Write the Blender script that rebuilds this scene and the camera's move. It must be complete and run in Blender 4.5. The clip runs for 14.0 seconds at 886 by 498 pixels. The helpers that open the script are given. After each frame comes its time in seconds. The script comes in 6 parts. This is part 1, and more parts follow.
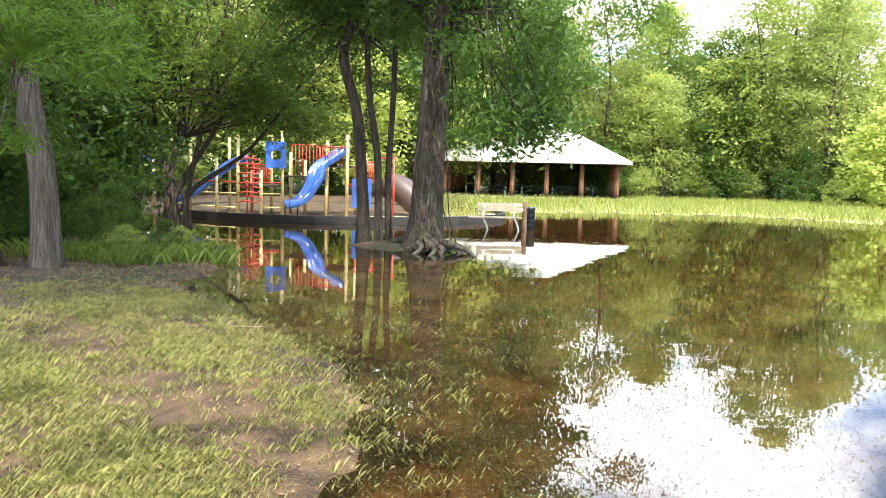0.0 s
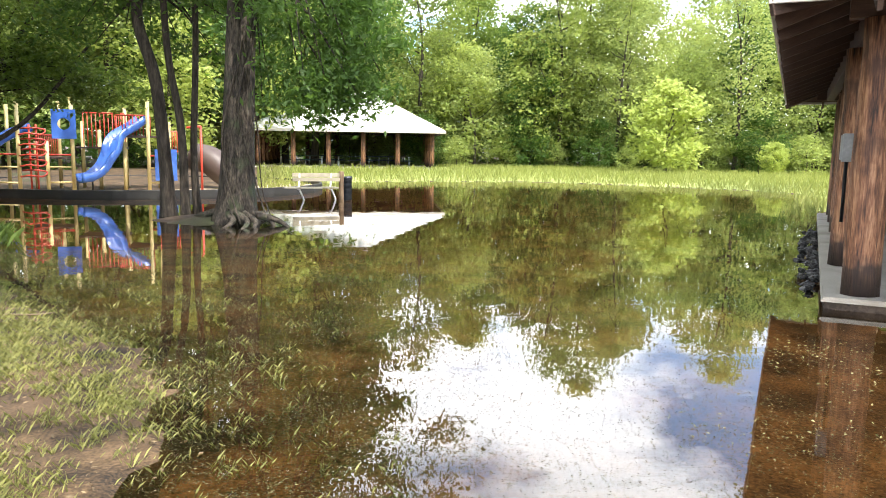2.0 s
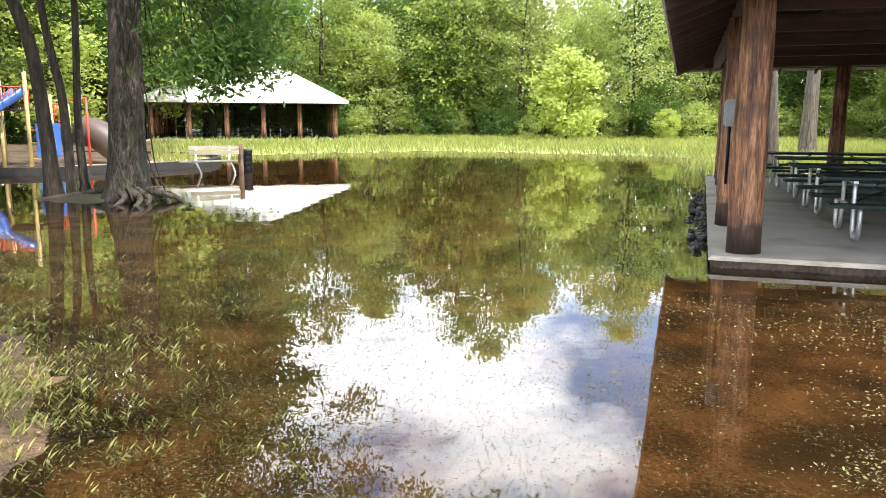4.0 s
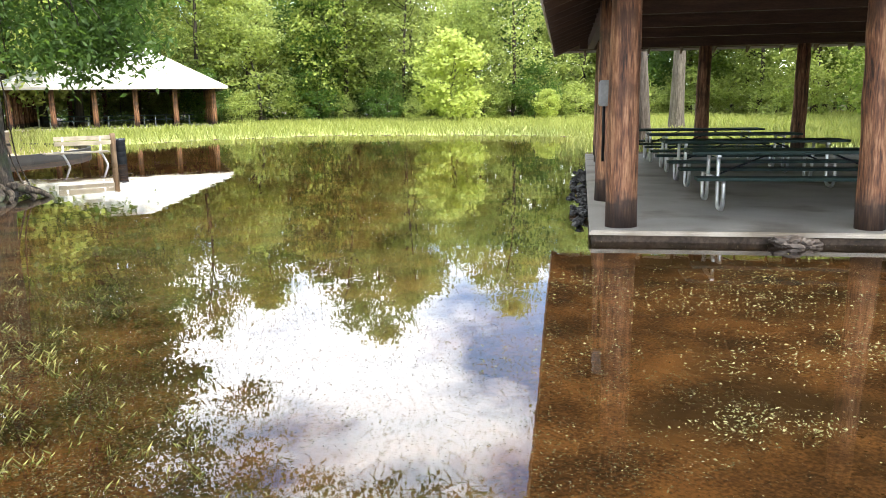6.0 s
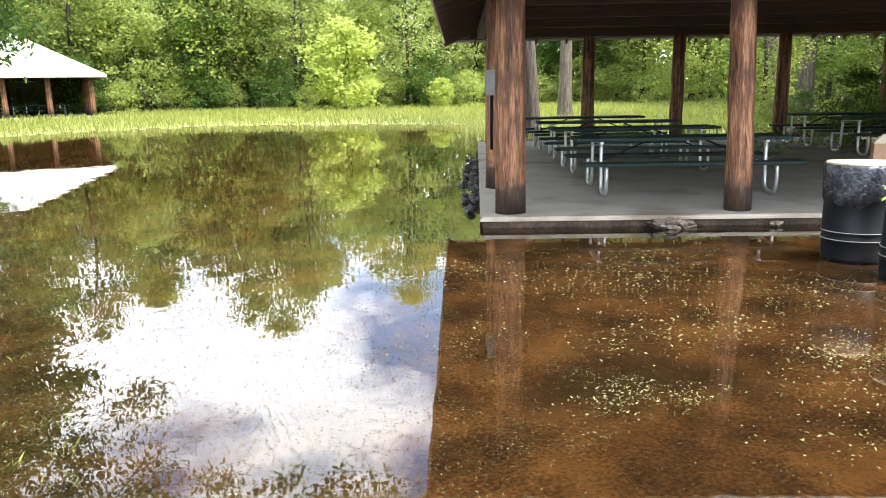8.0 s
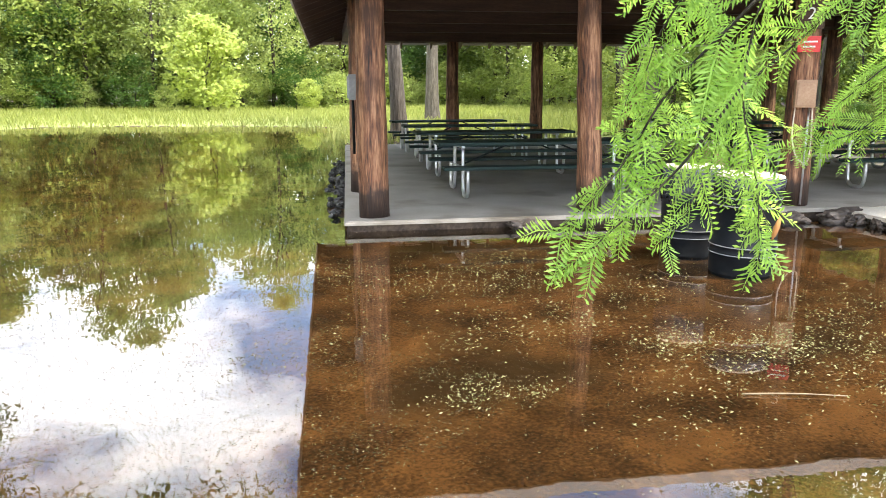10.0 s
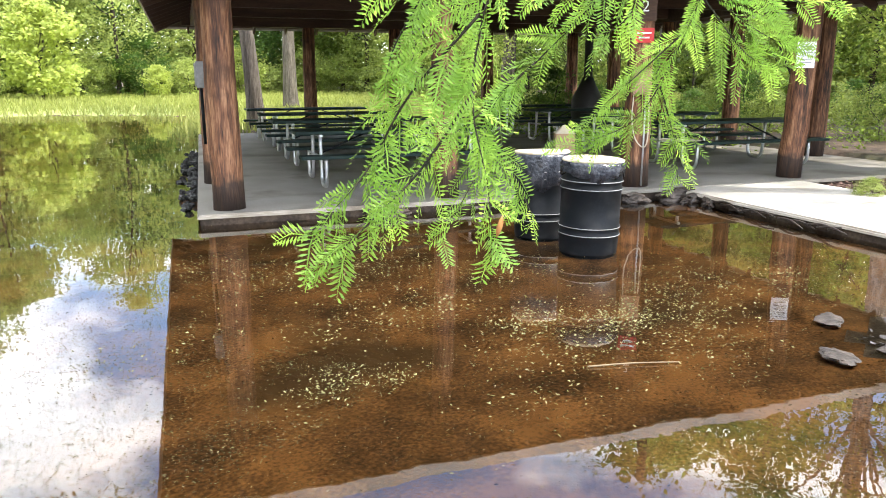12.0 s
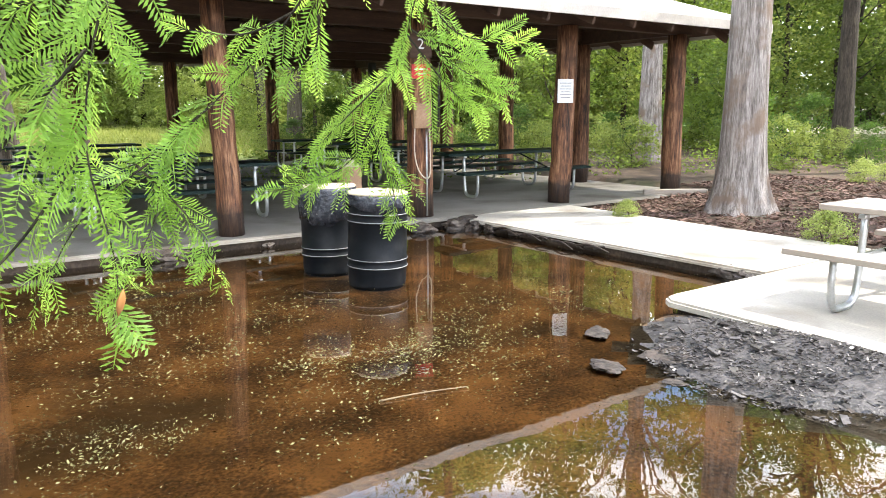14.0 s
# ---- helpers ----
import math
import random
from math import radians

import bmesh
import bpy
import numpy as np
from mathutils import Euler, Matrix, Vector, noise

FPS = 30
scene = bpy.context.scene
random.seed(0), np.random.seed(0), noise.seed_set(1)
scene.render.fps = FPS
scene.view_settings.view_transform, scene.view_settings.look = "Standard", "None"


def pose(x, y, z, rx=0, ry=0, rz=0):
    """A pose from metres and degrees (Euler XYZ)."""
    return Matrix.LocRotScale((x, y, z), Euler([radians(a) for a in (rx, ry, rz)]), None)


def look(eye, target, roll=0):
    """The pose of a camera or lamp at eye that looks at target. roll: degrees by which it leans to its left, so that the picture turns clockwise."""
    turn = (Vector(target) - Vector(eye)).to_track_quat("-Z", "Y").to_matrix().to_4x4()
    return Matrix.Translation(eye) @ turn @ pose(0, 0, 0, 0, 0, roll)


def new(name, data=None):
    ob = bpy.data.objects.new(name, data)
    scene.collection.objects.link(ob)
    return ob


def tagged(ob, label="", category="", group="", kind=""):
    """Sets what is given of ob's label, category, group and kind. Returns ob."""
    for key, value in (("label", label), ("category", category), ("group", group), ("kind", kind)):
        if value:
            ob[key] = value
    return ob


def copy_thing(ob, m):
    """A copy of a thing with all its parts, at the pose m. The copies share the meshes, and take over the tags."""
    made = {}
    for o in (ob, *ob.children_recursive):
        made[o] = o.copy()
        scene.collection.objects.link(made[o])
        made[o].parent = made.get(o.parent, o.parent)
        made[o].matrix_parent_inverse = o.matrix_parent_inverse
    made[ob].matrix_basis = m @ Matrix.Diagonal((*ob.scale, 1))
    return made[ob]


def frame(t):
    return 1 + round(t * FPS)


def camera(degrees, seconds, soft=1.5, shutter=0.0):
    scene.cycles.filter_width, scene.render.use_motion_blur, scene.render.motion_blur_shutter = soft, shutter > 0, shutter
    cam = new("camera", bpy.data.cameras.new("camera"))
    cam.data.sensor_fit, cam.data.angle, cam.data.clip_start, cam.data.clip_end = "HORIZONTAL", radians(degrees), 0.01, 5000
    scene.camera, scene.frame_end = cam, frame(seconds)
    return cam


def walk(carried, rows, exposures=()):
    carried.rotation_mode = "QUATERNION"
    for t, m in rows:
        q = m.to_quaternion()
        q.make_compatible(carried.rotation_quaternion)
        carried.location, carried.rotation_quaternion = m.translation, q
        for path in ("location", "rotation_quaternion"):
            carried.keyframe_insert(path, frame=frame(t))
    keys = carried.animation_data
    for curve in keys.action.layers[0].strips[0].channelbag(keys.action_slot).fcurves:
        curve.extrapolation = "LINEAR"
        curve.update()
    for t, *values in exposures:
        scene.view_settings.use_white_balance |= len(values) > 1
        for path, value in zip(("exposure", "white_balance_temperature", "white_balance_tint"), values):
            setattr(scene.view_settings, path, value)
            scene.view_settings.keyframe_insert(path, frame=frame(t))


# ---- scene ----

# ---- camera ----
cam = camera(62.0, 14.0, soft=0.85, shutter=0.12)
# seconds, eye, yaw (left +), pitch (up +), lean to the right
PATH_ROWS = [
    (0, (0.000, 0.000, 1.581), -0.00, -5.51, -1.44),
    (0.5, (-0.007, 0.066, 1.575), -3.37, -5.97, -1.49),
    (1, (-0.000, 0.107, 1.567), -6.94, -6.55, -1.39),
    (1.5, (0.012, 0.116, 1.557), -10.56, -7.07, -0.91),
    (2, (0.069, 0.110, 1.550), -14.02, -7.52, -0.91),
    (2.5, (0.101, 0.105, 1.547), -16.98, -7.94, -1.18),
    (5, (0.129, 0.122, 1.541), -24.70, -11.10, 0.60),
    (5.5, (0.129, 0.106, 1.549), -27.62, -11.39, 0.65),
    (6, (0.125, 0.084, 1.562), -29.78, -11.11, 0.88),
    (6.5, (0.127, 0.048, 1.565), -31.86, -11.30, 1.21),
    (7, (0.131, 0.043, 1.564), -33.72, -11.64, 1.35),
    (9.5, (0.214, -0.061, 1.580), -45.01, -12.05, 0.19),
    (10, (0.196, -0.098, 1.602), -47.74, -12.04, 0.23),
    (10.5, (0.191, -0.125, 1.615), -50.42, -12.36, 0.34),
    (11, (0.197, -0.141, 1.617), -53.26, -12.70, 0.18),
    (11.5, (0.211, -0.151, 1.614), -55.97, -12.91, 0.00),
    (12, (0.227, -0.167, 1.615), -58.26, -13.05, 0.14),
    (12.5, (0.248, -0.192, 1.621), -62.36, -13.02, -0.24),
    (13, (0.278, -0.202, 1.623), -67.13, -12.77, -0.64),
    (13.5, (0.294, -0.223, 1.620), -70.69, -11.89, -0.18),
    (14, (0.318, -0.220, 1.621), -74.18, -10.58, 0.30),
]


def aim(eye, yaw, pitch, lean):
    a, b = radians(yaw), radians(pitch)
    way = Vector((-math.sin(a) * math.cos(b), math.cos(a) * math.cos(b), math.sin(b)))
    return look(eye, Vector(eye) + way, -lean)


walk(cam, [(t, aim(e, y, p, r)) for t, e, y, p, r in PATH_ROWS], [(0.0, 0.80), (1.5, 0.64), (5.0, 0.66), (9.5, 0.82), (12.5, 0.80), (14.0, 0.70)])

# ---- world, sun ----
SUN_AZ, SUN_EL = radians(156), radians(55)      # clockwise from +y
world = bpy.data.worlds.new("sky")
scene.world = world
world.use_nodes = True
wn, wl = world.node_tree.nodes, world.node_tree.links
wn.clear()
sky = wn.new("ShaderNodeTexSky")
sky.sky_type, sky.sun_disc = "NISHITA", False
sky.sun_elevation, sky.sun_rotation = SUN_EL, SUN_AZ
sky.air_density, sky.dust_density, sky.ozone_density = 1.0, 1.5, 1.0
wtc = wn.new("ShaderNodeTexCoord")
wmap = wn.new("ShaderNodeMapping")
wmap.inputs["Scale"].default_value = (1.0, 1.0, 2.2)
wmap.inputs["Rotation"].default_value = (0.0, 0.0, 0.14)
cloud = wn.new("ShaderNodeTexNoise")
cloud.inputs["Scale"].default_value = 2.3
cloud.inputs["Detail"].default_value = 7.0
cloud.inputs["Roughness"].default_value = 0.55
cramp = wn.new("ShaderNodeValToRGB")
cramp.color_ramp.elements[0].position = 0.455
cramp.color_ramp.elements[1].position = 0.56
cmix = wn.new("ShaderNodeMixRGB")
cmix.inputs[2].default_value = (32.0, 32.6, 33.8, 1)
wbg = wn.new("ShaderNodeBackground")
wbg.inputs["Strength"].default_value = 0.105
wout = wn.new("ShaderNodeOutputWorld")
wl.new(wtc.outputs["Generated"], wmap.inputs["Vector"])
wl.new(wmap.outputs["Vector"], cloud.inputs["Vector"])
wl.new(cloud.outputs["Fac"], cramp.inputs["Fac"])
wl.new(cramp.outputs["Color"], cmix.inputs[0])
sgain = wn.new("ShaderNodeMixRGB")
sgain.blend_type = "MULTIPLY"
sgain.inputs[0].default_value = 1.0
sgain.inputs[2].default_value = (2.7, 2.9, 3.2, 1)
wl.new(sky.outputs["Color"], sgain.inputs[1])
wl.new(sgain.outputs["Color"], cmix.inputs[1])
wl.new(cmix.outputs["Color"], wbg.inputs["Color"])
wl.new(wbg.outputs["Background"], wout.inputs["Surface"])
sun_dir = Vector((math.sin(SUN_AZ) * math.cos(SUN_EL), math.cos(SUN_AZ) * math.cos(SUN_EL), math.sin(SUN_EL)))
sun = new("sun", bpy.data.lights.new("sun", "SUN"))
sun.data.energy, sun.data.angle, sun.data.color = 6.0, radians(0.53), (1.0, 0.95, 0.86)
sun.matrix_world = look(sun_dir * 60, (0, 0, 0))

# ---- materials ----
def nodes_of(name):
    m = bpy.data.materials.new(name)
    m.use_nodes = True
    t = m.node_tree
    return m, t.nodes, t.links, t.nodes["Principled BSDF"]


def ramp_node(n, stops):
    r = n.new("ShaderNodeValToRGB")
    e = r.color_ramp.elements
    while len(e) < len(stops):
        e.new(0.5)
    for k, (p, c) in enumerate(stops):
        e[k].position, e[k].color = p, (*c, 1)
    return r


def surface(name, stops, scale=4.0, detail=6.0, rough=0.8, bump=0.2, fine=40.0, stretch=(1, 1, 1), metal=0.0, island=0.0,
            wear=None, wear_scale=1.0, space="Object", dist=0.01, spec=0.5):
    """Two-scale noise colour, fine bump, optional wear colour and variation from piece to piece."""
    m, n, l, b = nodes_of(name)
    tc, mp = n.new("ShaderNodeTexCoord"), n.new("ShaderNodeMapping")
    mp.inputs["Scale"].default_value = stretch
    l.new(tc.outputs[space], mp.inputs["Vector"])
    a, f = n.new("ShaderNodeTexNoise"), n.new("ShaderNodeTexNoise")
    a.inputs["Scale"].default_value, a.inputs["Detail"].default_value = scale, detail
    f.inputs["Scale"].default_value, f.inputs["Detail"].default_value = fine, 4.0
    l.new(mp.outputs["Vector"], a.inputs["Vector"])
    l.new(mp.outputs["Vector"], f.inputs["Vector"])
    r = ramp_node(n, stops)
    mixf = n.new("ShaderNodeMath")
    mixf.operation = "MULTIPLY_ADD"
    mixf.inputs[1].default_value = 0.45
    half = n.new("ShaderNodeMath")
    half.operation = "MULTIPLY"
    half.inputs[1].default_value = 0.62
    l.new(a.outputs["Fac"], half.inputs[0])
    l.new(f.outputs["Fac"], mixf.inputs[0])
    l.new(half.outputs[0], mixf.inputs[2])
    l.new(mixf.outputs[0], r.inputs["Fac"])
    out = r.outputs["Color"]
    if wear:
        w = n.new("ShaderNodeTexNoise")
        w.inputs["Scale"].default_value, w.inputs["Detail"].default_value = wear_scale, 8.0
        l.new(tc.outputs[space], w.inputs["Vector"])
        wr = ramp_node(n, [(0.52, (0, 0, 0)), (0.66, (1, 1, 1))])
        l.new(w.outputs["Fac"], wr.inputs["Fac"])
        mx = n.new("ShaderNodeMixRGB")
        mx.inputs[2].default_value = (*wear, 1)
        l.new(wr.outputs["Color"], mx.inputs[0])
        l.new(out, mx.inputs[1])
        out = mx.outputs["Color"]
    if island:
        g, o, h = n.new("ShaderNodeNewGeometry"), n.new("ShaderNodeObjectInfo"), n.new("ShaderNodeHueSaturation")
        ad, mr = n.new("ShaderNodeMath"), n.new("ShaderNodeMapRange")
        ad.operation = "ADD"
        l.new(g.outputs["Random Per Island"], ad.inputs[0])
        l.new(o.outputs["Random"], ad.inputs[1])
        mr.inputs["From Max"].default_value = 2.0
        mr.inputs["To Min"].default_value, mr.inputs["To Max"].default_value = 1 - island, 1 + island
        l.new(ad.outputs[0], mr.inputs["Value"])
        l.new(mr.outputs[0], h.inputs["Value"])
        l.new(out, h.inputs["Color"])
        out = h.outputs["Color"]
    l.new(out, b.inputs["Base Color"])
    b.inputs["Roughness"].default_value, b.inputs["Metallic"].default_value = rough, metal
    b.inputs["Specular IOR Level"].default_value = spec
    if bump:
        bp = n.new("ShaderNodeBump")
        bp.inputs["Strength"].default_value, bp.inputs["Distance"].default_value = bump, dist
        l.new(mixf.outputs[0], bp.inputs["Height"])
        l.new(bp.outputs["Normal"], b.inputs["Normal"])
    return m


def foliage(name, dark, light, through_col, amount=0.45, rough=0.55):
    """Leaves: colour from leaf to leaf and from tree to tree, with light passing through."""
    m, n, l, b = nodes_of(name)
    g, o = n.new("ShaderNodeNewGeometry"), n.new("ShaderNodeObjectInfo")
    ad = n.new("ShaderNodeMath")
    ad.operation = "MULTIPLY_ADD"
    ad.inputs[1].default_value = 0.6
    sc = n.new("ShaderNodeMath")
    sc.operation = "MULTIPLY"
    sc.inputs[1].default_value = 0.4
    l.new(o.outputs["Random"], sc.inputs[0])
    l.new(g.outputs["Random Per Island"], ad.inputs[0])
    l.new(sc.outputs[0], ad.inputs[2])
    r = ramp_node(n, [(0.1, dark), (0.9, light)])
    l.new(ad.outputs[0], r.inputs["Fac"])
    l.new(r.outputs["Color"], b.inputs["Base Color"])
    b.inputs["Roughness"].default_value = rough
    b.inputs["Specular IOR Level"].default_value = 0.35
    tr, mx = n.new("ShaderNodeBsdfTranslucent"), n.new("ShaderNodeMixShader")
    r2 = ramp_node(n, [(0.1, tuple(c * 0.7 for c in through_col)), (0.9, through_col)])
    l.new(ad.outputs[0], r2.inputs["Fac"])
    l.new(r2.outputs["Color"], tr.inputs["Color"])
    mx.inputs[0].default_value = amount
    l.new(b.outputs["BSDF"], mx.inputs[1])
    l.new(tr.outputs["BSDF"], mx.inputs[2])
    l.new(mx.outputs["Shader"], n["Material Output"].inputs["Surface"])
    return m


def water_material():
    m, n, l, b = nodes_of("flood_water")
    n.remove(b)
    tc = n.new("ShaderNodeTexCoord")
    w1, w2 = n.new("ShaderNodeTexNoise"), n.new("ShaderNodeTexNoise")
    w1.inputs["Scale"].default_value, w1.inputs["Detail"].default_value = 1.1, 2.0
    w2.inputs["Scale"].default_value, w2.inputs["Detail"].default_value = 7.0, 2.0
    l.new(tc.outputs["Object"], w1.inputs["Vector"])
    l.new(tc.outputs["Object"], w2.inputs["Vector"])
    b1, b2 = n.new("ShaderNodeBump"), n.new("ShaderNodeBump")
    b1.inputs["Strength"].default_value, b1.inputs["Distance"].default_value = 1.0, 0.0022
    b2.inputs["Strength"].default_value, b2.inputs["Distance"].default_value = 1.0, 0.00025
    l.new(w1.outputs["Fac"], b1.inputs["Height"])
    l.new(w2.outputs["Fac"], b2.inputs["Height"])
    l.new(b1.outputs["Normal"], b2.inputs["Normal"])
    fr = n.new("ShaderNodeFresnel")
    fr.inputs["IOR"].default_value = 1.74
    l.new(b2.outputs["Normal"], fr.inputs["Normal"])
    gl, tr, mx = n.new("ShaderNodeBsdfGlossy"), n.new("ShaderNodeBsdfTransparent"), n.new("ShaderNodeMixShader")
    gl.inputs["Roughness"].default_value = 0.0
    gl.inputs["Color"].default_value = (1, 1, 1, 1)
    l.new(b2.outputs["Normal"], gl.inputs["Normal"])
    tr.inputs["Color"].default_value = (0.83, 0.76, 0.60, 1)
    l.new(fr.outputs["Fac"], mx.inputs[0])
    l.new(tr.outputs["BSDF"], mx.inputs[1])
    l.new(gl.outputs["BSDF"], mx.inputs[2])
    l.new(mx.outputs["Shader"], n["Material Output"].inputs["Surface"])
    return m


M_WATER = water_material()
M_MUD = surface("mud_bottom", [(0.38, (0.028, 0.014, 0.005)), (0.5, (0.108, 0.054, 0.020)), (0.62, (0.245, 0.126, 0.048))], 2.0, 12, 0.95, 0.8, 45, wear=(0.075, 0.043, 0.017), wear_scale=0.6)
M_SOIL = surface("bank_soil", [(0.42, (0.012, 0.007, 0.003)), (0.53, (0.060, 0.035, 0.015)), (0.66, (0.13, 0.079, 0.037))], 2.5, 9, 0.95, 0.8, 60, wear=(0.085, 0.050, 0.028), wear_scale=0.55)
M_FIELD = surface("meadow_ground", [(0.3, (0.14, 0.18, 0.04)), (0.5, (0.26, 0.31, 0.08)), (0.7, (0.38, 0.40, 0.13))], 0.5, 8, 0.95, 0.5, 12)
# Concrete under the roof: its shade is put into the base colour, plus dirt.
M_FLOOR = surface("shaded_dirty_concrete", [(0.3, (0.17, 0.15, 0.13)), (0.5, (0.24, 0.22, 0.19)), (0.7, (0.31, 0.285, 0.25))], 1.2, 8, 0.8, 0.15, 60, wear=(0.14, 0.12, 0.095), wear_scale=0.9)
# Darker copy of cypress_needles: shade on the farther crowns is set in the colour.
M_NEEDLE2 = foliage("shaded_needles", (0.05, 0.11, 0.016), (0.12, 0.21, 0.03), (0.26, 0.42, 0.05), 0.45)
M_CONC = surface("concrete", [(0.3, (0.33, 0.30, 0.26)), (0.5, (0.42, 0.39, 0.34)), (0.7, (0.52, 0.48, 0.42))], 1.2, 8, 0.85, 0.15, 60, wear=(0.28, 0.24, 0.19), wear_scale=0.9)
M_LOG = surface("stained_log", [(0.40, (0.016, 0.008, 0.005)), (0.48, (0.10, 0.040, 0.019)), (0.56, (0.20, 0.088, 0.042)), (0.66, (0.38, 0.20, 0.105))], 4, 9, 0.7, 1.0, 20, stretch=(3.5, 3.5, 0.3), island=0.15, wear=(0.06, 0.026, 0.014), wear_scale=1.5, dist=0.02)
M_BEAM = surface("dark_timber", [(0.3, (0.035, 0.018, 0.011)), (0.6, (0.075, 0.04, 0.025)), (0.8, (0.12, 0.07, 0.045))], 3, 6, 0.75, 0.4, 30, stretch=(0.4, 4, 4), island=0.2)
M_DECK = surface("roof_boards", [(0.3, (0.05, 0.03, 0.02)), (0.6, (0.09, 0.055, 0.035)), (0.8, (0.14, 0.09, 0.06))], 3, 6, 0.8, 0.3, 30, stretch=(4, 0.5, 4), island=0.25)
M_ROOF = surface("white_metal_roof", [(0.3, (0.62, 0.61, 0.60)), (0.6, (0.74, 0.73, 0.71)), (0.8, (0.8, 0.8, 0.78))], 0.8, 6, 0.4, 0.05, 30, wear=(0.5, 0.46, 0.4), wear_scale=0.6)
M_FASCIA = surface("fascia_metal", [(0.3, (0.42, 0.38, 0.34)), (0.6, (0.55, 0.5, 0.45)), (0.8, (0.66, 0.6, 0.55))], 2, 6, 0.5, 0.1, 40)
M_GREEN = surface("green_plank", [(0.3, (0.004, 0.014, 0.012)), (0.6, (0.007, 0.024, 0.02)), (0.8, (0.016, 0.04, 0.034))], 3, 6, 0.6, 0.15, 50, stretch=(0.4, 4, 4), spec=0.3)
M_GALV = surface("galvanised_steel", [(0.3, (0.45, 0.46, 0.46)), (0.6, (0.6, 0.61, 0.62)), (0.8, (0.72, 0.73, 0.74))], 12, 6, 0.38, 0.05, 60, metal=0.85)
M_BARK = surface("grey_bark", [(0.38, (0.008, 0.007, 0.005)), (0.5, (0.034, 0.026, 0.019)), (0.66, (0.10, 0.08, 0.06))], 9, 9, 0.95, 1.0, 26, stretch=(2.2, 2.2, 0.5), dist=0.04, wear=(0.05, 0.06, 0.03), wear_scale=2.2)
M_BARKD = surface("dark_bark", [(0.34, (0.010, 0.008, 0.006)), (0.5, (0.034, 0.026, 0.019)), (0.72, (0.09, 0.07, 0.052))], 8, 8, 0.95, 1.0, 26, stretch=(2, 2, 0.3), dist=0.03)
M_CYP = surface("cypress_bark", [(0.36, (0.07, 0.056, 0.05)), (0.5, (0.19, 0.165, 0.15)), (0.66, (0.38, 0.34, 0.32))], 6, 9, 0.95, 1.0, 30, stretch=(3, 3, 0.25), dist=0.03, wear=(0.18, 0.13, 0.10), wear_scale=2.6)
M_LEAF = foliage("broad_leaves", (0.03, 0.055, 0.012), (0.28, 0.33, 0.085), (0.50, 0.60, 0.13), 0.45)
M_LEAFL = foliage("light_leaves", (0.06, 0.10, 0.025), (0.40, 0.47, 0.15), (0.62, 0.70, 0.20), 0.45)
M_LEAFM = foliage("mid_green_leaves", (0.022, 0.048, 0.010), (0.14, 0.20, 0.04), (0.34, 0.46, 0.07), 0.45)
# Leaf green darkened so that the colour itself stands for foliage in shade.
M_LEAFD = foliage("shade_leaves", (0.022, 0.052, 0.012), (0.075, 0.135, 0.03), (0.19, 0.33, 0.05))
M_LEAFY = foliage("yellow_green_leaves", (0.22, 0.28, 0.06), (0.43, 0.49, 0.14), (0.62, 0.70, 0.18), 0.5)
M_NEEDLE = foliage("cypress_needles", (0.08, 0.19, 0.03), (0.25, 0.42, 0.075), (0.48, 0.72, 0.12), 0.55)
M_GRASS = foliage("grass_blades", (0.012, 0.020, 0.005), (0.33, 0.315, 0.095), (0.30, 0.34, 0.075), 0.25)
M_MEADOW = foliage("meadow_blades", (0.16, 0.19, 0.04), (0.36, 0.37, 0.12), (0.42, 0.46, 0.12), 0.4)
M_BLACK = surface("black_plastic", [(0.3, (0.003, 0.004, 0.006)), (0.6, (0.005, 0.0065, 0.009)), (0.8, (0.010, 0.012, 0.015))], 6, 6, 0.5, 0.1, 40, wear=(0.013, 0.014, 0.016), wear_scale=4, spec=0.18)


def stained_foot(m, height, colour):
    """A dark flood stain that climbs the foot of a post unevenly."""
    n, l = m.node_tree.nodes, m.node_tree.links
    b = n["Principled BSDF"]
    old = b.inputs["Base Color"].links[0].from_socket
    tc, sp, nz = n.new("ShaderNodeTexCoord"), n.new("ShaderNodeSeparateXYZ"), n.new("ShaderNodeTexNoise")
    nz.inputs["Scale"].default_value = 6.0
    l.new(tc.outputs["Object"], sp.inputs["Vector"])
    l.new(tc.outputs["Object"], nz.inputs["Vector"])
    ad = n.new("ShaderNodeMath")
    ad.operation = "MULTIPLY_ADD"
    ad.inputs[1].default_value = 0.35
    l.new(nz.outputs["Fac"], ad.inputs[0])
    l.new(sp.outputs["Z"], ad.inputs[2])
    mr = n.new("ShaderNodeMapRange")
    mr.inputs["From Min"].default_value, mr.inputs["From Max"].default_value = height + 0.1, height + 0.24
    mr.inputs["To Min"].default_value, mr.inputs["To Max"].default_value = 0.85, 0.0
    l.new(ad.outputs[0], mr.inputs["Value"])
    mx = n.new("ShaderNodeMixRGB")
    mx.inputs[2].default_value = (*colour, 1)
    l.new(mr.outputs[0], mx.inputs[0])
    l.new(old, mx.inputs[1])
    l.new(mx.outputs["Color"], b.inputs["Base Color"])


stained_foot(M_LOG, 0.36, (0.018, 0.013, 0.011))

# ---- mesh helpers ----
RNG = np.random.default_rng(7)


def mesh_of(name, verts, faces, mat, smooth=False):
    me = bpy.data.meshes.new(name)
    me.from_pydata([tuple(map(float, v)) for v in verts], [], [tuple(map(int, f)) for f in faces])
    if mat:
        me.materials.append(mat)
    if smooth:
        me.polygons.foreach_set("use_smooth", [True] * len(me.polygons))
    me.update()
    return me


